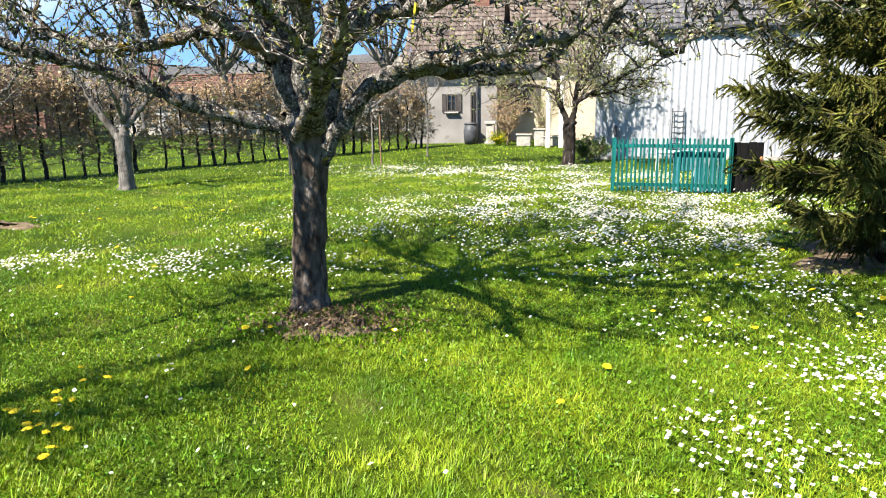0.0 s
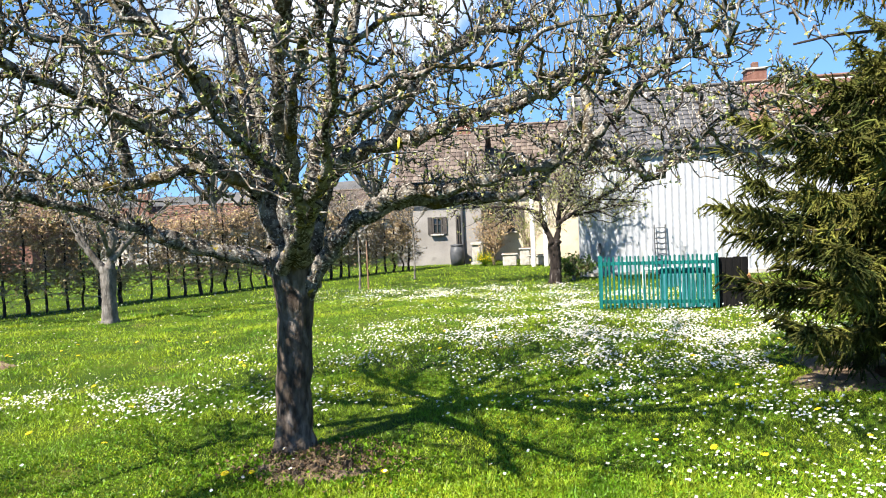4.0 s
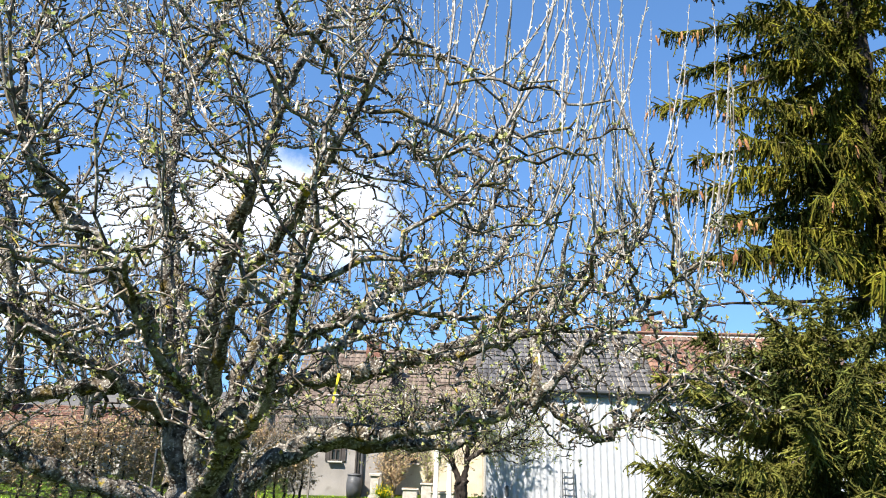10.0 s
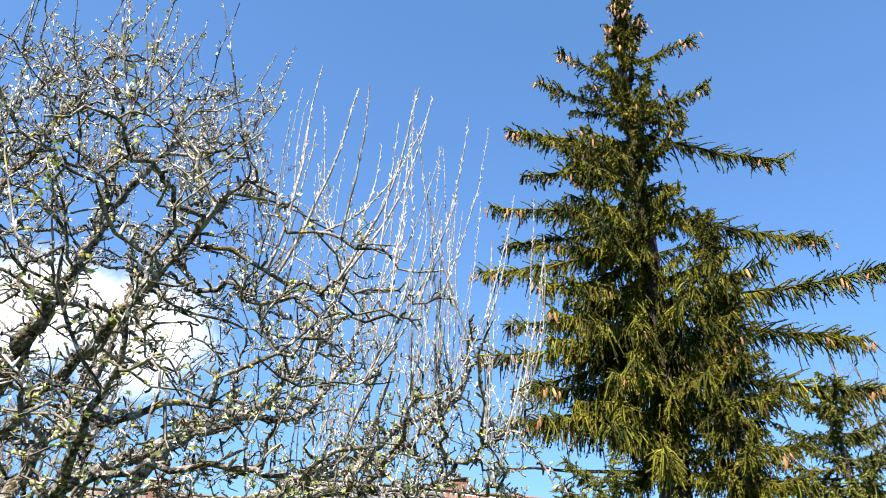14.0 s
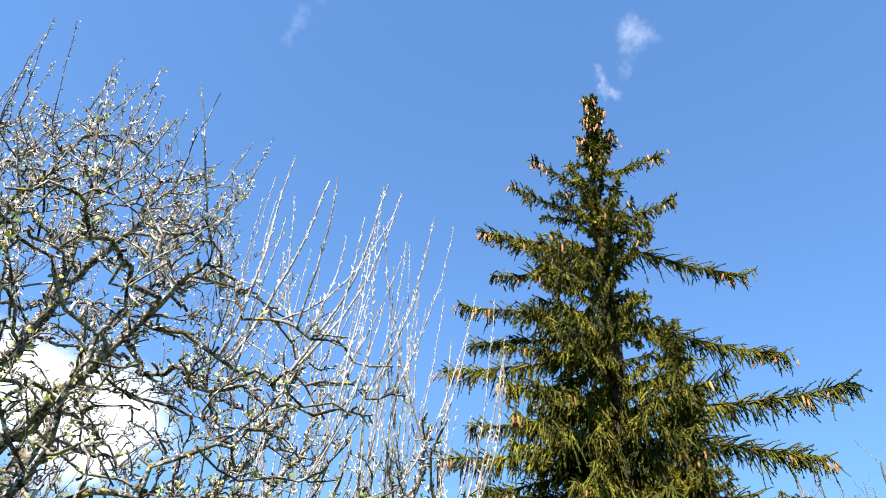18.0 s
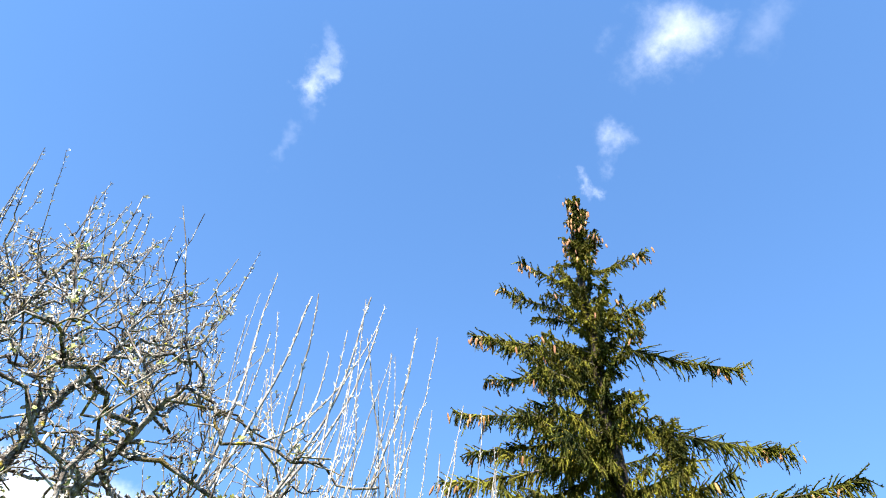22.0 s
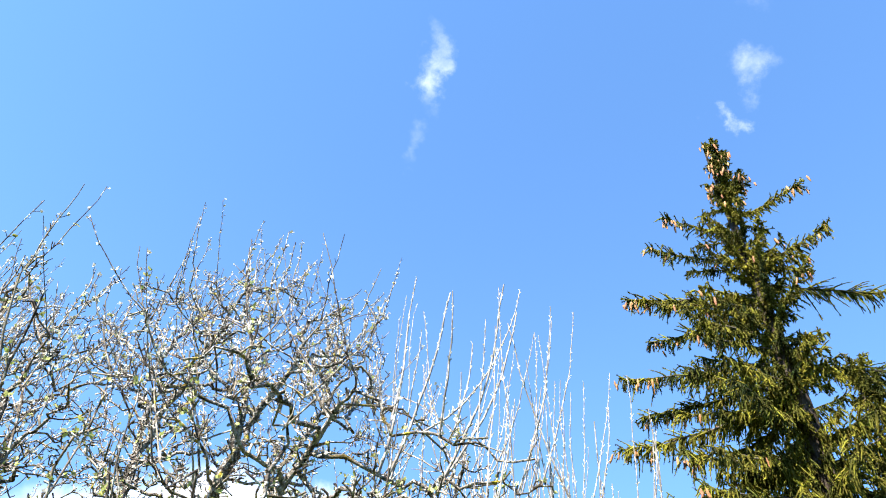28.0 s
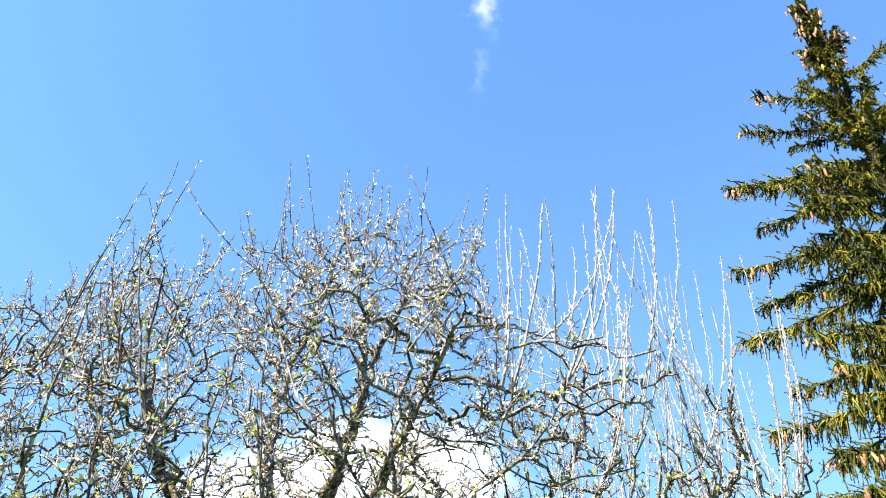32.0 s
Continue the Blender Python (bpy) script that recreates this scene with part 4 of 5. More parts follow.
far_limbs = [
    ([(0.0, 0, 0.85), (-0.1, 0, 1.2), (-0.28, 0, 1.6), (-0.3, 0, 2.2), (-0.5, 0.1, 3.0)], 0.085, 0.02),
    ([(0.02, 0, 0.85), (0.12, 0, 1.3), (0.15, 0, 1.8), (0.3, 0, 2.4), (0.5, 0, 3.2)], 0.08, 0.02),
    ([(0.14, 0, 1.55), (0.5, 0, 1.7), (1.1, 0, 1.78), (1.9, -0.1, 2.0)], 0.045, 0.012),
    ([(-0.25, 0, 1.7), (-0.8, 0, 1.95), (-1.8, 0, 2.0), (-2.6, 0, 2.2)], 0.045, 0.012),
    ([(-0.3, 0, 2.1), (-1.2, 0.3, 2.5), (-2.2, 0.4, 2.8)], 0.04, 0.012),
    ([(0.2, 0, 2.0), (0.3, 0.8, 2.5), (0.4, 1.5, 3.1)], 0.04, 0.012),
    ([(0.2, 0, 2.0), (0.5, -0.8, 2.4), (0.9, -1.5, 3.0)], 0.04, 0.012),
    ([(0.14, 0, 1.5), (0.7, -0.4, 1.9), (1.5, -0.7, 2.3), (2.2, -0.8, 2.9)], 0.045, 0.012),
    ([(0.14, 0, 1.7), (0.6, 0.5, 2.3), (1.1, 0.6, 3.0)], 0.04, 0.012),
]
fruit_tree((1.23, 18.4, 0.0), "dark-barked old fruit tree beside the white shed", [(0, 0, -0.05), (0.03, 0, 0.5), (0.0, 0, 0.95)], [0.16, 0.14, 0.16], far_limbs, 33, (150, 900, 2600, 1600), bark="dark_bark", limb_bark="dark_bark", buds=1.9, bud=0.042, lengths=(0.5, 1.4), lift=0.45)


def young_tree(at, h, seed):
    r = np.random.default_rng(seed)
    t = fruit_tree(at, "young thin-stemmed fruit tree with bare pale twigs", [(0, 0, -0.03), (0.02, 0, h * 0.5), (0.0, 0.01, h)], [0.028, 0.022, 0.02], fan(r, 6, (0, 0, h), 0.9, 1.0, 0.016, 0.007), seed, (30, 130, 400, 100), bark="pale_bark", limb_bark="pale_bark", buds=0.1, lengths=(0.3, 0.8), group="young trees")
    return t


fruit_tree((-31.0, 41.5, 0.0), "tall bare tree behind the cottages", [(0, 0, -0.05), (0.05, 0, 1.0), (0.0, 0, 2.6)], [0.22, 0.19, 0.2], fan(tr, 10, (0, 0, 2.5), 2.2, 4.2, 0.09, 0.02), 35, (120, 700, 1400, 0), bark="pale_bark", limb_bark="pale_bark", buds=0.0, lengths=(0.8, 2.2))
for k, (x, y) in enumerate(((-20.5, 35.0), (-27.0, 34.5))):
    fruit_tree((x, y, 0.0), "bare pinkish-grey garden tree beyond the hedge", [(0, 0, -0.05), (0.05, 0, 0.8), (0.0, 0, 1.9)], [0.17, 0.14, 0.15], fan(tr, 9, (0, 0, 1.8), 2.0, 3.6, 0.07, 0.018), 37 + k, (90, 420, 900, 0), bark="pale_bark", limb_bark="pale_bark", buds=0.0, lengths=(0.7, 1.8), group="bare trees beyond the hedge")
for k, (x, y, h) in enumerate(((-7.2, 35.5, 1.0), (-12.0, 33.0, 0.92), (-16.5, 36.5, 1.05))):
    fruit_tree((x, y, 0.0), "tall bare lavender-grey tree behind the gardens", [(0, 0, -0.05), (0.08, 0, 1.6), (0.0, 0, 3.2 * h)], [0.26, 0.21, 0.20], fan(tr, 12, (0, 0, 3.1 * h), 3.6, 7.6 * h, 0.10, 0.025), 61 + k, (170, 1000, 1500, 0), bark="pale_bark", limb_bark="pale_bark", buds=0.0, lengths=(1.0, 2.8), group="tall bare trees behind the gardens")
fruit_tree((30.5, 24.0, 0.0), "tall bare tree beyond the spruces", [(0, 0, -0.05), (0.1, 0, 2.0), (0.0, 0, 5.0)], [0.30, 0.26, 0.24], fan(tr, 12, (0, 0, 4.9), 4.0, 8.5, 0.12, 0.03), 36, (110, 450, 800, 0), bark="pale_bark", limb_bark="pale_bark", buds=0.0, lengths=(1.2, 3.0))
young_tree((-3.8, 18.3, 0.0), 1.5, 41)
young_tree((-2.84, 21.2, 0.0), 1.6, 42)


# ---- the spruce ----
def needles(r, P, per, long, wide):
    """Needle-clad twigs along many lines: slim triangles that stand off all round."""
    n, k, _ = P.shape
    u = r.uniform(0, k - 1.001, (n, per))
    j, f = u.astype(int), (u % 1)[..., None]
    i = np.arange(n)[:, None]
    at = (P[i, j] * (1 - f) + P[i, j + 1] * f).reshape(-1, 3)
    along = unit(P[i, j + 1] - P[i, j]).reshape(-1, 3)
    d = unit(along * 0.75 + unit(r.normal(size=at.shape)) * 0.8)
    s = unit(np.cross(d, r.normal(size=at.shape))) * wide
    L = (long * r.uniform(0.6, 1.25, len(at)))[:, None]
    V = np.stack([at - s, at + s, at + d * L], 1).reshape(-1, 3)
    return V, np.arange(len(V)).reshape(-1, 3)


def cone_mesh():
    bm = bmesh.new()
    prof = [(0.006, 0.0), (0.017, -0.02), (0.021, -0.05), (0.020, -0.085), (0.013, -0.115), (0.004, -0.13)]
    rows = []
    for n, (q, z) in enumerate(prof):
        rows.append([bm.verts.new((q * (1 + 0.14 * ((k + n) % 2)) * math.cos(k * math.pi / 4), q * (1 + 0.14 * ((k + n) % 2)) * math.sin(k * math.pi / 4), z)) for k in range(8)])
    for a, b in zip(rows, rows[1:]):
        for k in range(8):
            bm.faces.new((a[k], b[k], b[(k + 1) % 8], a[(k + 1) % 8]))
    me = bpy.data.meshes.new("cone")
    bm.to_mesh(me)
    bm.free()
    me.materials.append(M["cone"])
    return me


def bough_line(r, z, az, L, rise, sag, hook):
    """The line of one bough: out from the trunk, sagging, its tip turned up."""
    s = np.linspace(0, 1, 12)
    a = radians(az)
    P = np.stack([L * s * math.cos(a), L * s * math.sin(a), z + L * (rise * s - sag * np.sin(np.pi * s) + hook * (s**3 - s))], 1)
    P[1:] += r.normal(size=(11, 3)) * 0.006 * L
    return P, np.linspace(0.008 + 0.008 * L, 0.004, 12)


def dressed(r, P, R, L, hang, density, needle, bare=0.1, stout=1.0, fall=-0.5, along=0.5):
    """Side sprays on a bough, hanging branchlets on both, and needles on all of them."""
    n = max(8, int(17 * L * density))
    PS, RS = grow(r, P[None], R[None], n, (bare + 0.05, 1.0), (0.06 * L + 0.07, 0.12 * L + 0.13), 5, -0.04, 0.75, 0.12, 0.006, 0.5, keep=0.75)
    PS[:, :, 2] -= 0.22 * np.linspace(0, 1, 5) ** 2 * np.linalg.norm(PS[:, -1] - PS[:, 0], axis=1)[:, None]
    Q, S = resampled([P], [R], 5)
    m = max(16, int(46 * L * density))
    PH, RH = grow(r, np.concatenate([PS, Q]), np.concatenate([RS, S]), m, (bare, 1.0), (0.3 * hang, 1.2 * hang), 5, fall, 0.5, 0.10, 0.004, 0.6, keep=along, weight=np.r_[np.ones(len(PS)), 0.6 * len(PS)])
    lines = np.concatenate([PS, PH, resampled([P[3:]], [R[3:]], 5)[0]])
    core = np.concatenate([np.full(len(PS), 0.012), np.full(len(PH), 0.0115), [0.014]])[:, None] * np.linspace(stout, 0.35 * stout, 5)
    V, F = tubes(lines, core, 3)
    F = np.concatenate([F[:, [0, 1, 2]], F[:, [0, 2, 3]]])
    return joined([(V, F), needles(r, lines, *needle)]), PH


def spruce_trunk(tree, height, seed):
    put("trunk", trunk_mesh("trunk", [(0, 0, -0.05), (0.03, 0, height * 0.5), (-0.0095 * height, 0.006 * height, height)], [0.0195 * height, 0.0115 * height, 0.010], "spruce_bark", 14, 0.04, seed), tree)


def hang_cones(r, tree, cone, P, n, spread):
    for _ in range(n):
        p = P[-1 - int(r.integers(0, 3))] + r.normal(size=3) * np.array([spread, spread, 0.03]) - np.array([0, 0, 0.07])
        k = r.uniform(0.9, 1.3)
        put("cone", cone, tree, at=pose(*p, r.uniform(-18, 18), r.uniform(-18, 18), r.uniform(0, 360)) @ Matrix.Diagonal((0.82 * k, 0.82 * k, 1.2 * k, 1)))


def spruce(at, height, label, seed, reach, whorls, per, low=0.35, cones=0, density=1.0, droop=(-0.32, -0.30, -0.20, -0.08, 0.15, 0.8), power=1.0, needle=(10, 0.046, 0.0105), ragged=0.2, hang=(0.40, 0.36, 0.20, 0.10), cover="needle", fall=-0.9):
    r = np.random.default_rng(seed)
    tree = thing("spruce_tree", at, label, "tree")
    spruce_trunk(tree, height, seed)
    cone = cone_mesh()
    for w in range(whorls):
        z0 = low + (height - 0.2 - low) * (w / (whorls - 1)) ** power
        turn = r.uniform(0, 360)
        for b in range(2 * per):
            inner = b >= per
            az = turn + 360 * b / per + r.uniform(-16, 16) + 30 * inner
            z = z0 + r.uniform(-0.12, 0.12) + 0.2 * inner
            L = max(0.16, reach(z, math.cos(radians(az)), math.sin(radians(az))) * r.uniform(0.92 - ragged, 0.92 + ragged) * (0.5 if inner else 1.0))
            q = min(z / height, 1.0)
            rise = np.interp(q, [0, 0.25, 0.6, 0.85, 0.95, 1.0], droop) + r.uniform(-0.07, 0.07)
            P, R = bough_line(r, z, az, L, rise, 0.09, 0.10)
            bough = put("bough", mesh_of("bough", *tubes(P[None], R[None], 5), "bare_branch", True), tree)
            mesh, _ = dressed(r, P, R, L, np.interp(q, [0, 0.4, 0.8, 1.0], hang), density * (0.75 if inner else 1.0), needle, fall=fall)
            put("needle_cover", mesh_of("needle_cover", *mesh, cover), bough, kind="stuff")
            if cones and q > 0.5 and not inner and r.random() < 0.4:
                k = min(cones, int(r.integers(1, 4)))
                hang_cones(r, tree, cone, P, k, 0.05)
                cones -= k
    return tree


# the tall spruce's long boughs in their tiers: height, bearing, length, rise
TIERS = [
    (12.73, -58, 0.45, 0.48), (11.94, -38, 1.40, 0.31), (11.48, 177, 1.53, 0.26), (10.76, 172, 1.92, 0.20), (10.61, -45, 1.45, 0.20), (10.76, -3, 1.10, -0.10), (10.20, -11, 3.00, -0.08),
    (9.96, 161, 2.42, 0.10), (9.60, 144, 2.20, 0.0), (9.73, 120, 1.30, -0.05), (8.53, 157, 2.74, 0.0), (8.48, -12, 3.40, -0.08), (8.18, 145, 2.55, -0.05),
    (7.72, 143, 3.06, -0.05), (6.60, 148, 2.43, -0.10), (6.58, -42, 3.52, 0.05), (6.49, -20, 3.34, -0.12), (6.05, 151, 2.95, -0.10), (5.85, 134, 2.40, -0.20), (5.50, -25, 3.40, -0.10), (6.75, 178, 2.1, -0.06), (6.1, 196, 2.3, -0.12), (5.3, 172, 2.2, -0.16), (9.72, 172, 2.2, 0.03), (5.0, 150, 2.5, -0.15), (4.7, 182, 2.1, -0.15),
]


def the_tall_spruce(at, height, label, seed):
    r = np.random.default_rng(seed)
    tree = thing("spruce_tree", at, label, "tree")
    spruce_trunk(tree, height, seed)
    cone = cone_mesh()
    fine = (10, 0.046, 0.0135)

    def add(z, az, L, rise, hang, density, bare=0.1, cones=0, sag=0.01):
        P, R = bough_line(r, z, az, L, rise, sag, 0.07 if L > 1.0 else 0.03)
        bough = put("bough", mesh_of("bough", *tubes(P[None], R[None], 5), "bare_branch", True), tree)
        mesh, _ = dressed(r, P, R, L, hang, density, fine, bare, 1.45, -1.2, 0.30)
        put("needle_cover", mesh_of("needle_cover", *mesh, "needle"), bough, kind="stuff")
        hang_cones(r, tree, cone, P, cones, 0.07)

    for z, az, L, rise in TIERS:
        hang = np.interp(z, [5.5, 7.0, 9.0, 12.0], [0.46, 0.34, 0.27, 0.17])
        add(z + 0.12, az, L, rise, hang, 1.35, 0.16, int(r.integers(6, 11)))
        # its neighbours in the same tier, shorter
        for turn in (-26, 26):
            if L > 1.3 and (abs(az) > 60 or r.random() < 0.5):
                add(z + r.uniform(-0.1, 0.15), az + turn + r.uniform(-6, 6), L * r.uniform(0.50, 0.68), rise, hang, 1.15, 0.1, int(r.integers(0, 4)))
    # boughs towards the lawn and away from it
    for z in np.arange(4.3, 13.3, 0.40):
        L = np.interp(z, [4.5, 8.0, 10.0, 11.5, 13.3], [2.3, 2.1, 1.6, 1.0, 0.35])
        hang = np.interp(z, [5.5, 7.0, 9.0, 12.0], [0.42, 0.32, 0.22, 0.13])
        for middle in (-125, 55):
            add(z + r.uniform(-0.15, 0.15), middle + r.uniform(-42, 42), L * r.uniform(0.75, 1.1), np.interp(z, [5, 9, 13], [-0.18, 0.0, 0.4]), hang, 1.2, 0.08, int(r.integers(0, 3)) if z > 8.5 else 0)
        for k in range(5):
            add(z + r.uniform(-0.2, 0.2), -125 + r.normal() * 75 if k < 4 else r.uniform(0, 360), max(0.22, L * r.uniform(0.25, 0.5)), 0.0, hang * 0.8, 1.3, 0.0)
    # the crowded tip with its many cones
    for z in np.arange(12.5, height - 0.1, 0.13):
        for _ in range(3):
            L = np.interp(z, [12.5, 13.6, height], [0.55, 0.26, 0.10]) * r.uniform(0.7, 1.2)
            add(z, r.uniform(0, 360), L, 0.45, 0.10, 1.3, 0.05, int(r.integers(1, 4)))
    return tree


tall_spruce = the_tall_spruce((6.65, 10.15, 0.0), 14.75, "tall dark green spruce hung with orange-brown cones", 51)
spruce((7.2, 9.27, 0.0), 7.9, "slim second spruce crowded against the tall one", 52, lambda z, c, s: min(1.0, 0.10 + 0.22 * (7.9 - z)), 22, 5, low=1.5, density=1.5, cones=16, droop=(-0.3, -0.25, -0.1, 0.25, 0.6, 1.0), hang=(0.4, 0.35, 0.22, 0.10))
low_spruce = spruce((4.1, 7.75, 0.0), 3.12, "bushy low spruce with yellowish green foliage down to the ground", 53, lambda z, c, s: float(np.interp(z, [0.3, 0.8, 1.4, 2.2, 2.7, 3.0], [0.85, 1.5, 1.85, 1.75, 1.4, 0.9])) * (0.9 if 0.82 * c - 0.57 * s > 0.5 else 1.0), 14, 8, low=0.5, density=1.9, droop=(-0.10, -0.06, 0.02, 0.08, 0.15, 0.5), needle=(14, 0.034, 0.0055), ragged=0.07, hang=(0.20, 0.20, 0.16, 0.10), cover="bright_needle", fall=-0.45)
low_bough = np.array([[(-0.1, 0, 3.92), (-0.6, 0.4, 3.96), (-1.2, 0.85, 3.98), (-1.7, 1.2, 4.04), (-2.1, 1.5, 4.02)]])
put("bough", mesh_of("bough", *tubes(low_bough, np.linspace(0.034, 0.016, 5)[None], 7), "spruce_bark", True), tall_spruce, "bare dark lowest bough")
big_cone = cone_mesh()
for x, y, z in ((-1.38, 0.18, 1.02), (-1.30, 0.12, 0.94)):
    put("cone", big_cone, low_spruce, at=pose(x, y, z, 8, -6, 40) @ Matrix.Diagonal((0.9, 0.9, 1.0, 1)))
spruce((8.9, 9.1, 0.0), 5.2, "broad young spruce with bright yellowish green foliage", 54, lambda z, c, s: 1.75 * max(0.05, 1 - z / 5.4) ** 0.45, 11, 5, low=1.2, density=1.5, droop=(-0.14, -0.06, 0.06, 0.15, 0.35, 0.8), cover="bright_needle")


# ---- the green picket pen ----
def picket_mesh(h):
    bm = boxed((0, 0, h / 2 - 0.02), (0.034, 0.018, h - 0.04), bevel=0.003)
    t = boxed((0, 0, 0), (0.024, 0.018, 0.024), ry=45)
    bmesh.ops.translate(t, verts=t.verts, vec=(0, 0, h - 0.042))
    me = bpy.data.meshes.new("picket")
    t.to_mesh(me)
    bm.from_mesh(me)
    bm.to_mesh(me)
    bm.free()
    t.free()
    me.materials.append(M["fence"])
    return me


pen = thing("picket_fence", (1.84, 13.09, 0.0), "small green painted wooden picket fence on the daisy lawn", "fence")
pen.rotation_euler = (0, 0, math.atan2(-0.28, 1.84))
PW = 1.86
pk = picket_mesh(0.93)
fr = np.random.default_rng(61)
for k in range(27):
    put("picket", pk, pen, at=pose(PW * k / 26, fr.normal() * 0.004, 0.03 + fr.normal() * 0.006, 0, fr.normal() * 0.7, 0))
for z in (0.14, 0.80):
    part("rail", boxed((PW / 2, 0.028, z), (PW + 0.03, 0.03, 0.06), bevel=0.004), "fence", pen)
for x in (-0.02, PW + 0.02):
    part("post", boxed((x, 0.06, 0.47), (0.06, 0.06, 0.94), bevel=0.005), "fence", pen)
board = thing("boarding", (1.84, 13.09, 0.0), "blue-green painted boarding with a hole at its foot", "boarding")
board.rotation_euler = pen.rotation_euler
for k in range(7):
    x = 1.03 + 0.118 * k
    lo = 0.36 if k in (1, 2) else 0.0
    part("plank", boxed((x, 0.16, (0.70 + lo) / 2 + 0.01 * (k % 3)), (0.112, 0.022, 0.70 - lo), bevel=0.004), "boarding", board)
for z in (0.45, 0.62):
    part("batten", boxed((1.39, 0.187, z), (0.84, 0.03, 0.05), bevel=0.004), "boarding", board)
# the near-black wood colour holds the shade on this board wall
side = thing("boarding", (3.72, 12.86, 0.0), "board wall beside the picket fence, its shade put into a near-black colour", "boarding")
for k in range(4):
    part("plank", boxed((0.09 + 0.135 * k, 0.10 + 0.04 * k, 0.43), (0.13, 0.025, 0.86 - 0.02 * (k % 2)), rz=16, bevel=0.004), "shaded_wood", side)
part("batten", boxed((0.29, 0.20, 0.6), (0.5, 0.03, 0.07), rz=16, bevel=0.004), "shaded_wood", side)


# ---- the white shed ----
SX, SY = 1.98, 20.1
shed = thing("shed", (SX, SY, 0.0), "white corrugated metal shed with a dark roof edge", "shed", kind="")
shed.rotation_euler = (0, 0, radians(-4))
bm = bmesh.new()
cols = []
for k in range(43):
    x = k * 0.025
    y = -0.028 * (0.5 + 0.5 * math.cos(2 * math.pi * k / 7)) ** 2
    cols.append([bm.verts.new(v) for v in ((x, y, 0), (x, y, 3.3), (x, y + 0.006, 3.3), (x, y + 0.006, 0))])
for a, b in zip(cols, cols[1:]):
    for k in range(4):
        bm.faces.new((a[k], b[k], b[(k + 1) % 4], a[(k + 1) % 4]))
bmesh.ops.recalc_face_normals(bm, faces=bm.faces[:])
panel = bpy.data.meshes.new("panel")
bm.to_mesh(panel)
bm.free()
panel.materials.append(M["sheet"])
for k in range(9):
    put("panel", panel, shed, at=pose(k * 1.05, 0.0, 0.08))
part("body", boxed((4.72, 2.54, 1.66), (9.44, 5.0, 3.3)), "white_wall", shed)
part("plinth", boxed((4.72, -0.01, 0.04), (9.46, 0.05, 0.12), bevel=0.01), "stone", shed)
part("roof", boxed((4.72, 2.5, 3.46), (9.8, 5.3, 0.12), rx=4, bevel=0.01), "slate", shed)
part("gutter", boxed((4.72, -0.17, 3.36), (9.8, 0.12, 0.10), bevel=0.03), "dark_metal", shed)
# fascia board whose dark colour also stands in for the eave's shadow
part("fascia", boxed((4.72, -0.085, 3.30), (9.7, 0.03, 0.16)), "dark_metal", shed)


# ---- houses behind ----
def roof_slope(w, run, rise, course=0.30, step=0.24):
    """Courses of tiles up a slope, each tile a raised pan; local x along the eave, y inward."""
    length = math.hypot(run, rise)
    n, m = max(2, int(length / course)), max(2, int(w / step))
    sl, bm = math.atan2(rise, run), bmesh.new()
    for i in range(n):
        for j in range(m):
            s0, s1 = i * course, (i + 1.12) * course
            x0, x1 = j * step + 0.006, (j + 1) * step - 0.006
            xm = (x0 + x1) / 2
            v = []
            for s, lift in ((s0, 0.035), (s1, 0.0)):
                for x, hump in ((x0, 0.0), (xm, 0.03), (x1, 0.0)):
                    d = lift + hump
                    v.append(bm.verts.new((x, s * math.cos(sl) - d * math.sin(sl), s * math.sin(sl) + d * math.cos(sl))))
            bm.faces.new((v[0], v[1], v[4], v[3]))
            bm.faces.new((v[1], v[2], v[5], v[4]))
    return bm


def window(parent, x, z, w, h, shutters=True, y=0.0):
    win = part("window", boxed((x, y + 0.03, z), (w, 0.02, h)), "dark_metal", parent)
    for n, c, k in (("jamb", (x - w / 2, y - 0.02, z), (0.06, 0.1, h)), ("jamb", (x + w / 2, y - 0.02, z), (0.06, 0.1, h)), ("head", (x, y - 0.018, z + h / 2), (w, 0.1, 0.06)), ("bottom_rail", (x, y - 0.018, z - h / 2), (w, 0.1, 0.06)), ("mullion", (x, y - 0.022, z), (0.04, 0.08, h)), ("glazing_bar", (x, y - 0.02, z + h * 0.1), (w, 0.07, 0.03))):
        part(n, boxed(c, k), "shutter", win)
    part("pane", boxed((x, y + 0.01, z), (w, 0.03, h)), "glass", win)
    part("sill", boxed((x, y - 0.07, z - h / 2 - 0.05), (w + 0.2, 0.2, 0.06), bevel=0.01), "stone", win)
    if shutters:
        for sx in (-1, 1):
            sh = part("shutter", boxed((x + sx * (w * 0.76 + 0.04), y - 0.03, z), (w * 0.48, 0.05, h + 0.06), bevel=0.006), "shutter", parent)


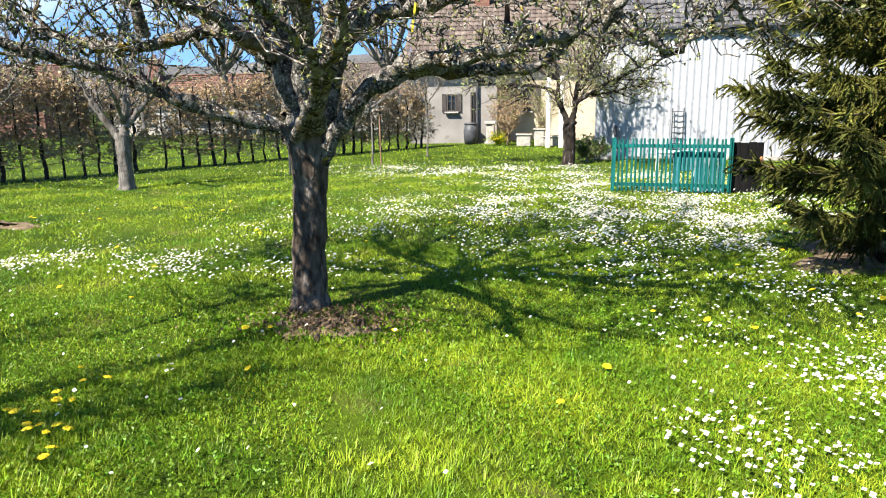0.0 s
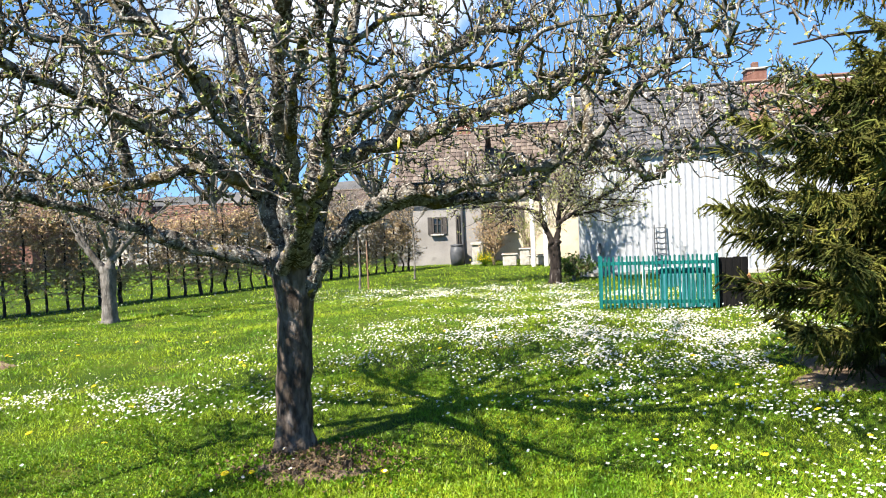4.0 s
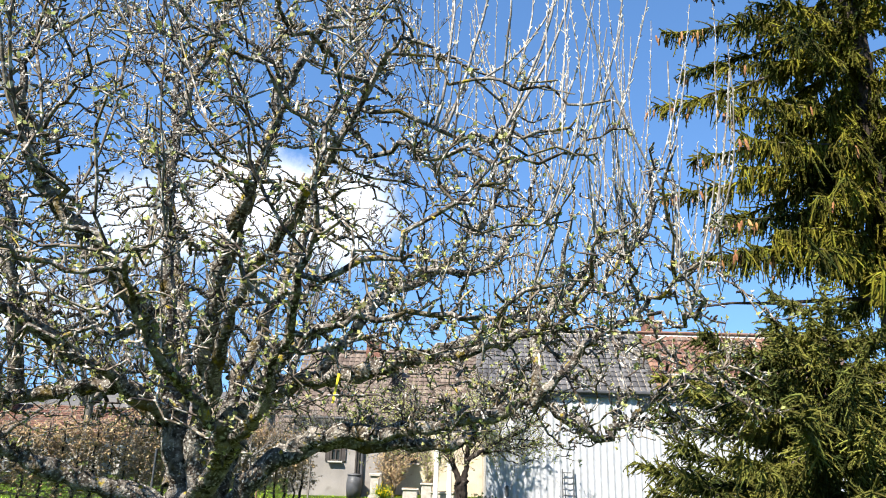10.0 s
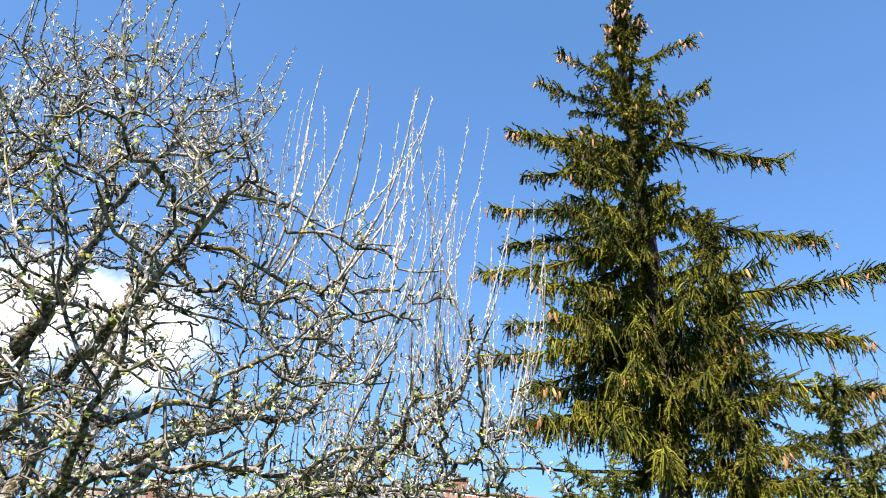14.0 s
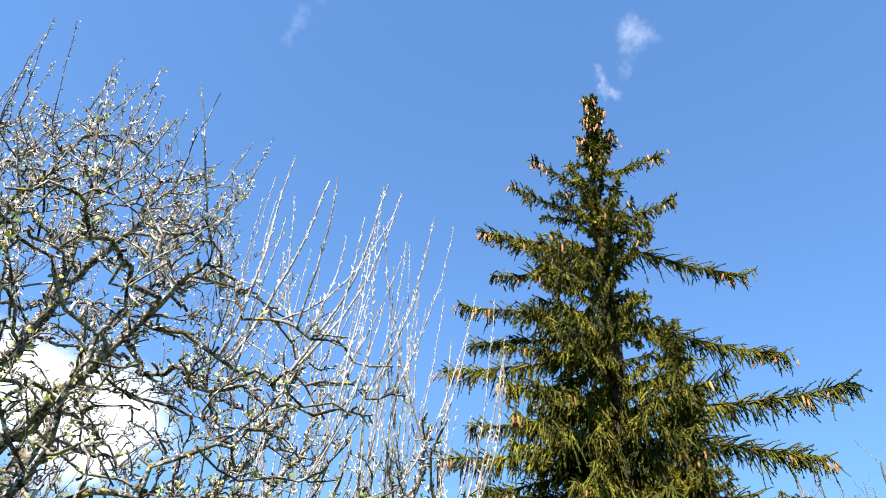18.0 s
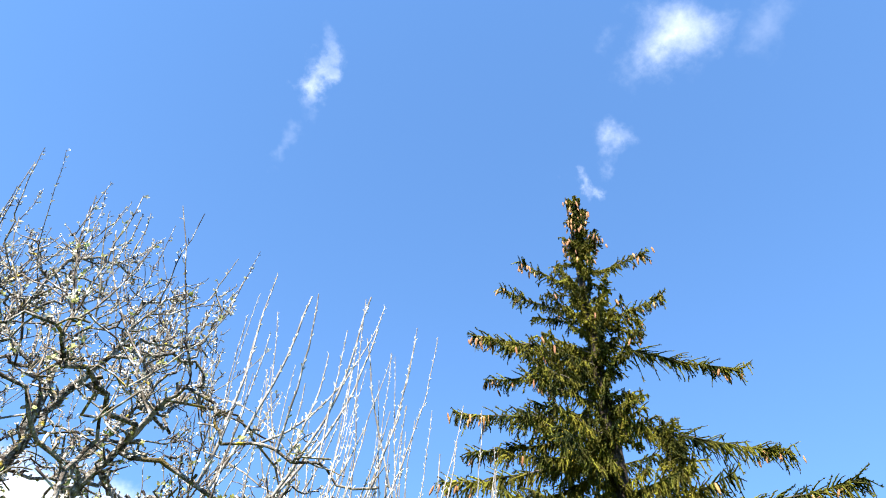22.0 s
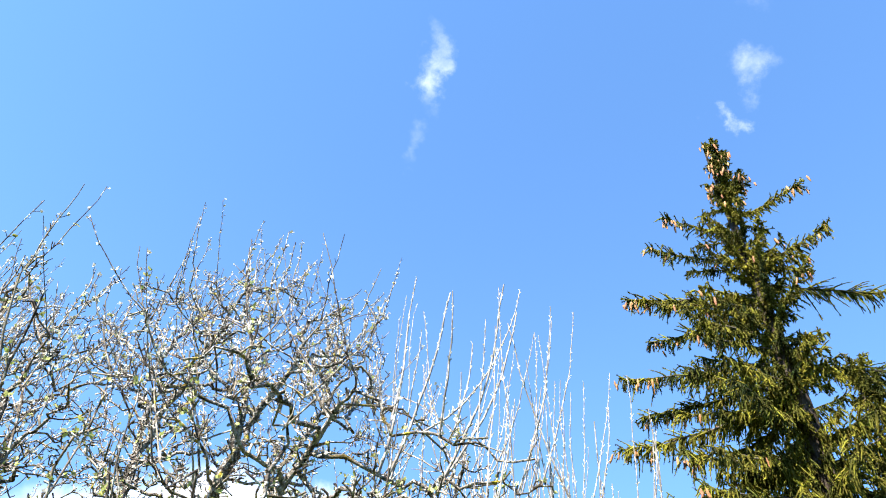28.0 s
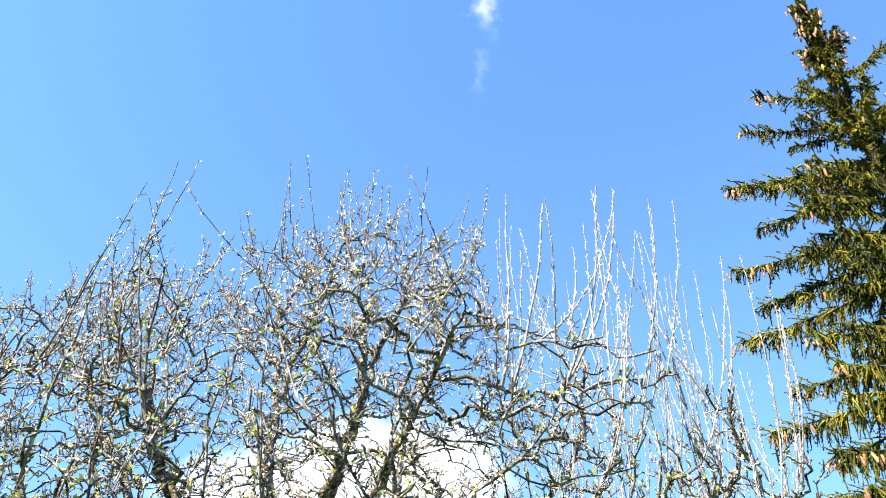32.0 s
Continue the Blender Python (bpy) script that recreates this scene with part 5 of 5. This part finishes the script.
def house(at, rz, w, d, eave, rise, label, wall, roof, windows=(), chimneys=(), over=0.3, gable=True, door=None):
    """A house with its eave towards local -y: walls, two tiled slopes, gables, windows and chimneys."""
    h = thing("house", at, label, "house")
    h.rotation_euler = (0, 0, radians(rz))
    bm = bmesh.new()
    vs = [bm.verts.new(v) for v in ((0, 0, 0), (w, 0, 0), (w, d, 0), (0, d, 0), (0, 0, eave), (w, 0, eave), (w, d, eave), (0, d, eave), (0, d / 2, eave + rise), (w, d / 2, eave + rise))]
    for f in ((0, 1, 5, 4), (2, 3, 7, 6), (1, 2, 6, 9, 5), (3, 0, 4, 8, 7), (4, 5, 9, 8), (6, 7, 8, 9), (3, 2, 1, 0)):
        bm.faces.new([vs[k] for k in f])
    part("wall", bm, wall, h)
    run = d / 2 + over
    slope = rise / (d / 2)
    for s, m in ((1, pose(-over, -over, eave - over * slope + 0.03)), (-1, pose(w + over, d + over, eave - over * slope + 0.03, 0, 0, 180))):
        part("roof", roof_slope(w + 2 * over, run, run * slope), roof, h, at=m)
    part("ridge", boxed((w / 2, d / 2, eave + rise + 0.06), (w + 2 * over, 0.22, 0.12), bevel=0.05), roof, h)
    part("gutter", boxed((w / 2, -over - 0.05, eave - over * slope), (w + 2 * over, 0.1, 0.09), bevel=0.03), "dark_metal", h)
    for x, z, ww, hh, sh in windows:
        window(h, x, z, ww, hh, sh)
    for x, y, base, top, s in chimneys:
        c = part("chimney", boxed((x, y, (base + top) / 2), (s, s, top - base), bevel=0.01), "brick", h)
        part("cap", boxed((x, y, top + 0.04), (s + 0.12, s + 0.12, 0.08), bevel=0.015), "stone", c)
        part("pot", boxed((x, y, top + 0.2), (s * 0.35, s * 0.35, 0.28), bevel=0.03), "tile", c)
    return h


# the second, tall narrow window stands in for a dark door
house((-4.6, 27.6, 0.0), 0, 3.4, 6.0, 3.0, 2.6, "grey rendered house with dark shutters under a weathered tiled roof", "grey_render", "old_tile", [(1.66, 1.55, 0.34, 0.62, True), (2.52, 0.98, 0.20, 1.9, False)], [(2.6, 3.0, 5.0, 6.1, 0.6)])
house((-1.2, 29.4, 0.0), 0, 6.0, 7.0, 3.2, 2.8, "beige rendered farmhouse behind the garden", "render", "old_tile", [(0.9, 1.7, 0.7, 1.0, True)])
house((2.4, 26.2, 0.0), -4, 7.5, 7.0, 3.6, 3.0, "house with a dark slate roof behind the white shed", "render", "slate", (), [(6.9, 3.2, 5.6, 7.0, 0.7)])
house((8.9, 25.6, 0.0), -4, 7.0, 6.0, 3.8, 2.7, "house with a terracotta tiled roof behind the shed", "white_wall", "tile", [(5.0, 2.6, 0.9, 1.2, False)])
house((-23.6, 37.0, 0.0), 4, 8.6, 6.0, 1.95, 1.35, "low white cottage with a red tiled roof", "white_wall", "tile", [(2.0, 1.1, 0.8, 0.8, False), (5.5, 1.1, 0.8, 0.8, False)], [(1.7, 2.2, 2.6, 4.2, 0.6)])
house((-14.0, 41.0, 0.0), -6, 9.0, 7.0, 2.2, 1.8, "long outbuilding with a faded red tiled roof", "white_wall", "old_tile")
house((-34.0, 31.0, 0.0), 20, 9.0, 8.0, 2.3, 1.6, "red brick house beyond the hedge", "brick", "tile", [(4.0, 1.6, 0.9, 1.1, False)])


# ---- the far hill ----
hr = np.random.default_rng(77)
ha = np.radians(np.linspace(-60, 80, 141))
ridge = 21 + 6 * np.sin(3.1 * ha + 0.5) + 3 * np.sin(8.3 * ha) + hr.normal(size=141) * 0.9
hrow = np.array([(0.0, -40.0), (0.35, 20.0), (0.75, 60.0), (1.0, 90.0), (0.6, 160.0), (0.0, 260.0)])
hd = 330 + hrow[None, :, 1]
hv = np.stack([-np.sin(ha)[:, None] * hd, np.cos(ha)[:, None] * hd, ridge[:, None] * hrow[None, :, 0] - 0.5 + hr.normal(size=(141, 6)) * 0.7], -1).reshape(-1, 3)
hi = np.arange(141 * 6).reshape(141, 6)
hill = put("wooded_hill", mesh_of("wooded_hill", hv, np.stack([hi[:-1, :-1], hi[1:, :-1], hi[1:, 1:], hi[:-1, 1:]], -1).reshape(-1, 4), "hill"))
tagged(hill, "low grey-brown wooded hill on the horizon", "hill", kind="structure")


# ---- the trained hedge ----
def hedge(a, b, label, spacing, height, seed):
    r = np.random.default_rng(seed)
    a, b = np.array(a), np.array(b)
    L = np.linalg.norm(b - a)
    h = thing("hedge", (*a, 0.0), label, "hedge")
    d = np.array([*(b - a) / L, 0])
    side = np.array([-d[1], d[0], 0])
    lines, radii = [], []
    for k in range(int(L / spacing)):
        x = k * spacing + r.normal() * 0.04
        P = np.array([d * x + side * r.normal() * 0.04 + np.array([0, 0, z]) for z in np.linspace(-0.03, height * r.uniform(0.85, 1.05), 9)]) + r.normal(size=(9, 3)) * 0.006
        R = np.linspace(0.045, 0.014, 9) * r.uniform(0.6, 1.25)
        put("stem", mesh_of("stem", *tubes(P[None], R[None], 6), "dark_bark", True), h)
        lines.append(P)
        radii.append(R)
    P1, R1 = resampled(lines, radii, 9)
    n = len(lines)
    P2, R2 = grow(r, P1, R1, n * 80, (0.15, 1.0), (0.25, 0.6), 6, 0.12, 1.0, 0.2, 0.010, 0.5)
    P2[:, :, :2] -= 0.35 * ((P2 - P2[:, :1]) @ side)[..., None] * side[:2]
    P3, R3 = grow(r, P2, R2, n * 340, (0.1, 1.0), (0.10, 0.30), 3, 0.25, 0.9, 0.25, 0.0045, 0.6, keep=0.4)
    put("twig_growth", mesh_of("twig_growth", *joined([tubes(P2, R2, 4), tubes(P3, R3, 3)]), "hedge_twig", True), h, kind="stuff")
    t = r.random(len(P3)) < 0.95 * np.clip((P3[:, -1, 2] - 0.25) / 0.9, 0.2, 1)
    put("withered_foliage", mesh_of("withered_foliage", *leaves(r, np.concatenate([P3[t, -1], P3[t, 1]]), unit(np.concatenate([P3[t, -1] - P3[t, -2]] * 2)), 0.068, 3), "hedge_leaf"), h, "withered brown leaves left on the hedge", kind="stuff")
    return h


hedge((-12.6, 11.0), (-8.8, 17.0), "bare trained hedge of thin dark stems with withered leaves", 0.42, 2.2, 71)
hedge((-8.8, 17.0), (-3.3, 25.8), "bare clipped hedge of thin stems beside the lawn", 0.42, 2.3, 72)


# ---- garden things ----
def stake(at, h, r0, label, mat, name="stake"):
    bm = rings([(r0, -0.05), (r0, h * 0.5), (r0 * 0.95, h - 0.02), (r0 * 0.5, h)], 8)
    ob = part(name, bm, mat)
    ob.location = at
    return tagged(ob, label, "post")


stake((-5.08, 15.75, 0.0), 1.6, 0.022, "thin dark metal stake standing in the lawn", "dark_metal")
stake((-3.55, 18.2, 0.0), 1.3, 0.02, "thin wooden stake beside a young tree", "wood")

pillar = thing("garden_pedestal", (-1.4, 27.0, 0.0), "pale stone pedestal at the edge of the lawn", "pedestal")
part("base", boxed((0, 0, 0.05), (0.42, 0.42, 0.1), bevel=0.015), "stone", pillar)
part("shaft", boxed((0, 0, 0.42), (0.3, 0.3, 0.66), bevel=0.02), "stone", pillar)
part("cap", boxed((0, 0, 0.8), (0.42, 0.42, 0.1), bevel=0.02), "stone", pillar)
for x in (0.75, 1.2):
    p = stake((x, 25.2, 0.0), 2.4, 0.08, "tall white painted post of the garden porch", "white_paint", "porch_post")


# ---- flowers ----
def daisy_weight(x, y):
    w = 0.010 + 0 * x
    for cx, cy, rx, ry, k in ((2.6, 10.2, 2.2, 2.5, 1.4), (0.6, 10.9, 2.2, 1.3, 1.15), (-2.9, 7.2, 1.6, 0.55, 0.8), (-4.5, 7.0, 0.9, 0.7, 0.6), (2.6, 5.6, 1.0, 1.5, 0.45), (1.85, 4.05, 0.50, 0.42, 1.0), (2.45, 4.7, 0.6, 0.6, 0.7), (-1.2, 16.3, 2.6, 1.2, 0.7), (2.3, 14.5, 2.5, 1.6, 0.8), (-1.5, 9.3, 1.6, 0.8, 0.4), (2.2, 7.8, 1.6, 1.4, 0.4)):
        w = np.maximum(w, k * np.exp(-((x - cx) / rx) ** 2 - ((y - cy) / ry) ** 2))
    w = w * np.where(((x - 4.3) / 1.35) ** 2 + ((y - 8.0) / 1.2) ** 2 < 1.0, 0.0, 1.0)
    return w * np.clip(2.2 * patchy(2.3 * x + 1, 2.3 * y) - 0.55, 0.1, 1.3)


fx, fy = sown(230000, 1.8, 19.0, 42)
ok = rng.random(len(fx)) < daisy_weight(fx, fy) * 0.8
fx, fy = fx[ok], fy[ok]
fn = len(fx)
fz = lie(fx, fy) + rng.uniform(0.035, 0.085, fn)
tilt = unit(np.stack([rng.normal(size=fn) * 0.3 - 0.15, rng.normal(size=fn) * 0.3 - 0.2, np.ones(fn)], 1))
ta = unit(np.cross(tilt, np.array([1.0, 0.2, 0.1])))
tb = np.cross(tilt, ta)
fr_ = rng.uniform(0.0095, 0.0155, fn)[:, None, None]


def discs(lift, scale, sides, cone, notch=1.0):
    c = np.stack([fx, fy, fz], 1) + tilt * lift
    an = np.arange(sides) * 2 * np.pi / sides
    rim = c[:, None] + fr_ * scale * np.where(np.arange(sides) % 2, notch, 1.0)[:, None] * (np.cos(an)[:, None] * ta[:, None] + np.sin(an)[:, None] * tb[:, None]) + tilt[:, None] * cone
    V = np.concatenate([c[:, None], rim], 1).reshape(-1, 3)
    i = np.arange(fn)[:, None] * (sides + 1)
    F = np.concatenate([np.stack([i[:, 0], i[:, 0] + 1 + k, i[:, 0] + 1 + (k + 1) % sides], 1) for k in range(sides)])
    return V, F


daisies = thing("daisies", (0, 0, 0), "drifts of small white daisies in the grass", "flowers", kind="stuff")
put("petal_cover", mesh_of("petal_cover", *discs(0.0, 1.0, 8, 0.003, 0.72), "petal"), daisies, kind="stuff")
put("heart_cover", mesh_of("heart_cover", *discs(0.005, 0.36, 4, -0.003), "yolk"), daisies, kind="stuff")


def dandelion_meshes():
    bm = bmesh.new()
    r = np.random.default_rng(3)
    middle, rows = bm.verts.new((0, 0, 0.012)), []
    for n, (q, h) in enumerate(((0.007, 0.0125), (0.012, 0.008), (0.016, 0.009), (0.022, 0.002))):
        rows.append([bm.verts.new((q * (1 + (0.22 if (k + n) % 2 else -0.1) + 0.06 * r.normal()) * math.cos(math.pi * k / 9), q * (1 + (0.22 if (k + n) % 2 else -0.1) + 0.06 * r.normal()) * math.sin(math.pi * k / 9), h + 0.002 * ((k + n) % 2))) for k in range(18)])
    for k in range(18):
        bm.faces.new((middle, rows[0][k], rows[0][(k + 1) % 18]))
        for a, b in zip(rows, rows[1:]):
            bm.faces.new((a[k], b[k], b[(k + 1) % 18], a[(k + 1) % 18]))
    head = bpy.data.meshes.new("dandelion")
    bm.to_mesh(head)
    bm.free()
    head.materials.append(M["dandelion"])
    bm = rings([(0.003, -0.07), (0.003, 0.0)], 5)
    stem = bpy.data.meshes.new("stem")
    bm.to_mesh(stem)
    bm.free()
    stem.materials.append(M["leaf"])
    return head, stem


head, stem = dandelion_meshes()
dx, dy = sown(140, 2.2, 12, 38)
dk = rng.random(140) < 0.25 + 0.6 * (patchy(dx * 0.8 + 2, dy * 0.8) > 0.5)
dx, dy, dk = np.r_[dx, rng.normal(size=12) * 0.13 - 1.75], np.r_[dy, rng.normal(size=12) * 0.16 + 3.68], np.r_[dk, np.ones(12, bool)]
for x, y in zip(dx[dk], dy[dk]):
    s = rng.uniform(0.75, 1.15)
    ob = put("dandelion", head, at=pose(x, y, float(lie(x, y)) + 0.06, rng.normal() * 9 + 6, rng.normal() * 9 - 5, rng.uniform(0, 360)) @ Matrix.Diagonal((s, s, s, 1)))
    tagged(ob, "open yellow dandelion in the lawn", "flower", "dandelions in the lawn")
    put("stem", stem, ob)

# low weeds round the old tree's foot
wx = rng.normal(size=1900) * 0.5 - 0.95
wy = rng.normal(size=1900) * 0.3 + 5.45
keep = np.hypot(wx + 1.13, wy - 5.75) > 0.14
wx, wy = wx[keep], wy[keep]
wv = leaves(rng, np.stack([wx, wy, lie(wx, wy) + 0.005], 1), np.tile([0, 0, 1.0], (len(wx), 1)), 0.032, 3, 0.9)
weeds = put("ground_ivy", mesh_of("ground_ivy", *wv, "leaf"))
tagged(weeds, "low leafy weeds round the old tree's foot", "weeds", kind="stuff")


# ---- bare earth ----
def earth(centre, rx, ry, seed, label, turn=0.0):
    """An irregular patch of bare soil lying on the lawn."""
    r = np.random.default_rng(seed)
    bm = bmesh.new()
    n = 40
    wave = sum(r.normal() * 0.10 * np.sin((k + 2) * np.linspace(0, 2 * np.pi, n, endpoint=False) + r.uniform(0, 6)) for k in range(5))
    rows = []
    for f in (0.35, 0.7, 0.9, 1.0):
        row = []
        for k in range(n):
            a = 2 * math.pi * k / n
            u, v = rx * f * (1 + wave[k] * f) * math.cos(a), ry * f * (1 + wave[k] * f) * math.sin(a)
            x, y = centre[0] + u * math.cos(turn) - v * math.sin(turn), centre[1] + u * math.sin(turn) + v * math.cos(turn)
            row.append(bm.verts.new((x, y, float(lie(x, y)) + (0.022 + 0.008 * r.normal() if f < 0.95 else -0.01))))
        rows.append(row)
    for p, q in zip(rows, rows[1:]):
        for k in range(n):
            bm.faces.new((p[k], p[(k + 1) % n], q[(k + 1) % n], q[k]))
    bm.faces.new(rows[0])
    ob = part("bare_soil", bm, "soil", smooth=True)
    return tagged(ob, label, "soil", kind="structure")


earth((-0.85, 5.3), 0.36, 0.2, 81, "crumbly bare soil at the old tree's foot")
earth((4.25, 7.95), 1.25, 1.05, 82, "bare needle-strewn soil under the spruces", 0.4)
earth((-6.5, 9.0), 0.5, 0.2, 83, "small bare patch of soil in the lawn")


def clods(centre, spread, n, seed, name, label, mat, size):
    r = np.random.default_rng(seed)
    bm = bmesh.new()
    bmesh.ops.create_icosphere(bm, subdivisions=1, radius=1.0)
    for v in bm.verts:
        v.co *= 1 + 0.22 * r.normal()
    me = bpy.data.meshes.new(name)
    bm.to_mesh(me)
    bm.free()
    me.materials.append(M[mat])
    for k in range(n):
        x, y = centre[0] + r.normal() * spread[0], centre[1] + r.normal() * spread[1]
        q = size * r.uniform(0.5, 1.3)
        ob = put(name, me, at=pose(x, y, float(lie(x, y)) + 0.02 + q * 0.3, r.uniform(0, 360), r.uniform(0, 360), r.uniform(0, 360)) @ Matrix.Diagonal((q, q * 0.8, q * 0.6, 1)))
        tagged(ob, label, "stone", "stones at the tree's foot")


clods((-0.78, 5.28), (0.16, 0.07), 22, 84, "stone", "small pale brown stone on the bare soil", "soil", 0.035)


# ---- shrubs near the house ----
def shrub(at, height, radius, label, mat, seed, stems=26, leaf=0.05, leafy=900, twig="hedge_twig"):
    r = np.random.default_rng(seed)
    sh = thing("shrub", at, label, "shrub")
    a = r.uniform(0, 2 * np.pi, stems)
    q = radius * np.sqrt(r.random(stems))
    s = np.linspace(0, 1, 7)[None, :, None]
    tip = np.stack([q * np.cos(a), q * np.sin(a), height * r.uniform(0.6, 1.05, stems)], 1)
    P = tip[:, None] * np.concatenate([s**1.4, s**1.4, s**0.8], 2) + r.normal(size=(stems, 7, 3)) * 0.015
    R = np.linspace(0.014, 0.005, 7)[None] * np.ones((stems, 1))
    P2, R2 = grow(r, P, R, stems * 12, (0.2, 1.0), (0.15, 0.45), 4, 0.4, 0.8, 0.2, 0.005, 0.5, keep=0.5)
    put("stem_growth", mesh_of("stem_growth", *joined([tubes(P, R, 4), tubes(P2, R2, 3)]), twig, True), sh, kind="stuff")
    k = r.integers(0, len(P2), leafy)
    put("foliage", mesh_of("foliage", *leaves(r, P2[k, r.integers(1, 4, leafy)], unit(P2[k, -1] - P2[k, 0]), leaf, 3, 0.9), mat), sh, kind="stuff")
    return sh


shrub((-0.7, 26.2, 0.0), 2.0, 0.9, "tall golden brown twiggy shrub before the house", "hedge_leaf", 91, 40, 0.06, 1500)
shrub((0.55, 26.6, 0.0), 1.9, 0.5, "upright yellowish shrub beside the porch posts", "bud", 92, 20, 0.05, 700)
shrub((1.75, 19.2, 0.0), 0.5, 0.55, "low dark evergreen shrub at the shed's corner", "shrub", 93, 30, 0.05, 1600)
shrub((-1.05, 25.9, 0.0), 0.3, 0.28, "clump of yellow daffodils at the edge of the lawn", "dandelion", 95, 24, 0.05, 160, "leaf")
shrub((5.25, 9.0, 0.0), 1.25, 0.6, "bright green leafy shrub under the spruce", "shrub", 94, 30, 0.07, 1500)

# ---- the garden edge before the house ----
for x, w, h, d in ((-0.1, 0.5, 0.42, 0.4), (0.45, 0.36, 0.6, 0.36), (1.0, 0.9, 0.34, 0.3)):
    t = thing("planter", (x, 25.7, 0.0), "pale stone planter at the edge of the lawn", "planter", "planters before the house")
    part("trough", boxed((0, 0, h / 2), (w, d, h), bevel=0.03), "stone", t)
    part("rim", boxed((0, 0, h), (w + 0.08, d + 0.08, 0.06), bevel=0.02), "stone", t)
    part("soil", boxed((0, 0, h + 0.02), (w - 0.06, d - 0.06, 0.05)), "soil", t)
butt = thing("water_barrel", (-2.15, 27.1, 0.0), "dark blue plastic water barrel by the house wall", "barrel")
part("body", rings([(0.24, 0.0), (0.28, 0.3), (0.28, 0.5), (0.24, 0.75)], 16), "dark_metal", butt, smooth=True)
part("lid", rings([(0.26, 0.75), (0.26, 0.79), (0.05, 0.82)], 16), "dark_metal", butt, smooth=True)
pipe = part("downpipe", rings([(0.05, 0.0), (0.05, 2.9)], 10), "dark_metal")
pipe.location = (-1.95, 27.5, 0.0)
tagged(pipe, "dark metal downpipe on the house corner", "pipe")
ribbon = part("ribbon", boxed((0, 0, 0), (0.014, 0.004, 0.17), bevel=0.001, ry=8), "ribbon")
ribbon.location = (-0.17, 5.215, 2.08)
tagged(ribbon, "yellow ribbon tied round a mossy limb", "ribbon")

lx = rng.normal(size=1000) * 0.32 - 0.88
ly = rng.normal(size=1000) * 0.19 + 5.45
far = np.hypot(lx + 1.13, ly - 5.75) > 0.15
lx, ly = lx[far], ly[far]
litter = put("leaf_litter", mesh_of("leaf_litter", *leaves(rng, np.stack([lx, ly, lie(lx, ly) + rng.uniform(0.025, 0.05, len(lx))], 1), np.tile([0, 0, 0.15], (len(lx), 1)), 0.026, 2, 1.0), "dry_leaf"))
tagged(litter, "dry brown leaves lying round the old tree's foot", "leaf litter", kind="stuff")


# ---- small things on and by the shed ----
ladder = thing("ladder", (4.09, 19.76, 0.0), "short dark metal ladder leaning on the white shed", "ladder")
ladder.rotation_euler = (radians(-4), 0, radians(-4))
for x in (-0.14, 0.14):
    part("rail", boxed((x, 0, 0.68), (0.03, 0.025, 1.36), bevel=0.005), "dark_metal", ladder)
for k in range(9):
    part("rung", boxed((0, 0, 0.15 + 0.14 * k), (0.28, 0.02, 0.022), bevel=0.004), "dark_metal", ladder)
hook = part("wall_lamp", boxed((0, 0, 0), (0.09, 0.10, 0.30), bevel=0.03), "dark_metal")
hook.location = (2.52, 19.98, 0.76)
tagged(hook, "small dark fitting on the shed wall", "fitting")
tap = part("wall_tap", boxed((0, 0, 0), (0.09, 0.08, 0.16), bevel=0.03), "dark_metal")
tap.location = (2.24, 20.0, 0.27)
tagged(tap, "small dark tap low on the shed wall", "tap")
frame_pipe = thing("pipe_frame", (2.62, 13.45, 0.0), "white bent pipe frame standing behind the picket fence", "pipe frame")
for x in (0.0, 0.62):
    part("leg", rings([(0.03, 0.0), (0.03, 0.66)], 10), "white_paint", frame_pipe, at=pose(x, 0, 0))
part("crossbar", rings([(0.03, 0.0), (0.03, 0.68)], 10), "white_paint", frame_pipe, at=pose(-0.03, 0, 0.66, 0, 90, 0))
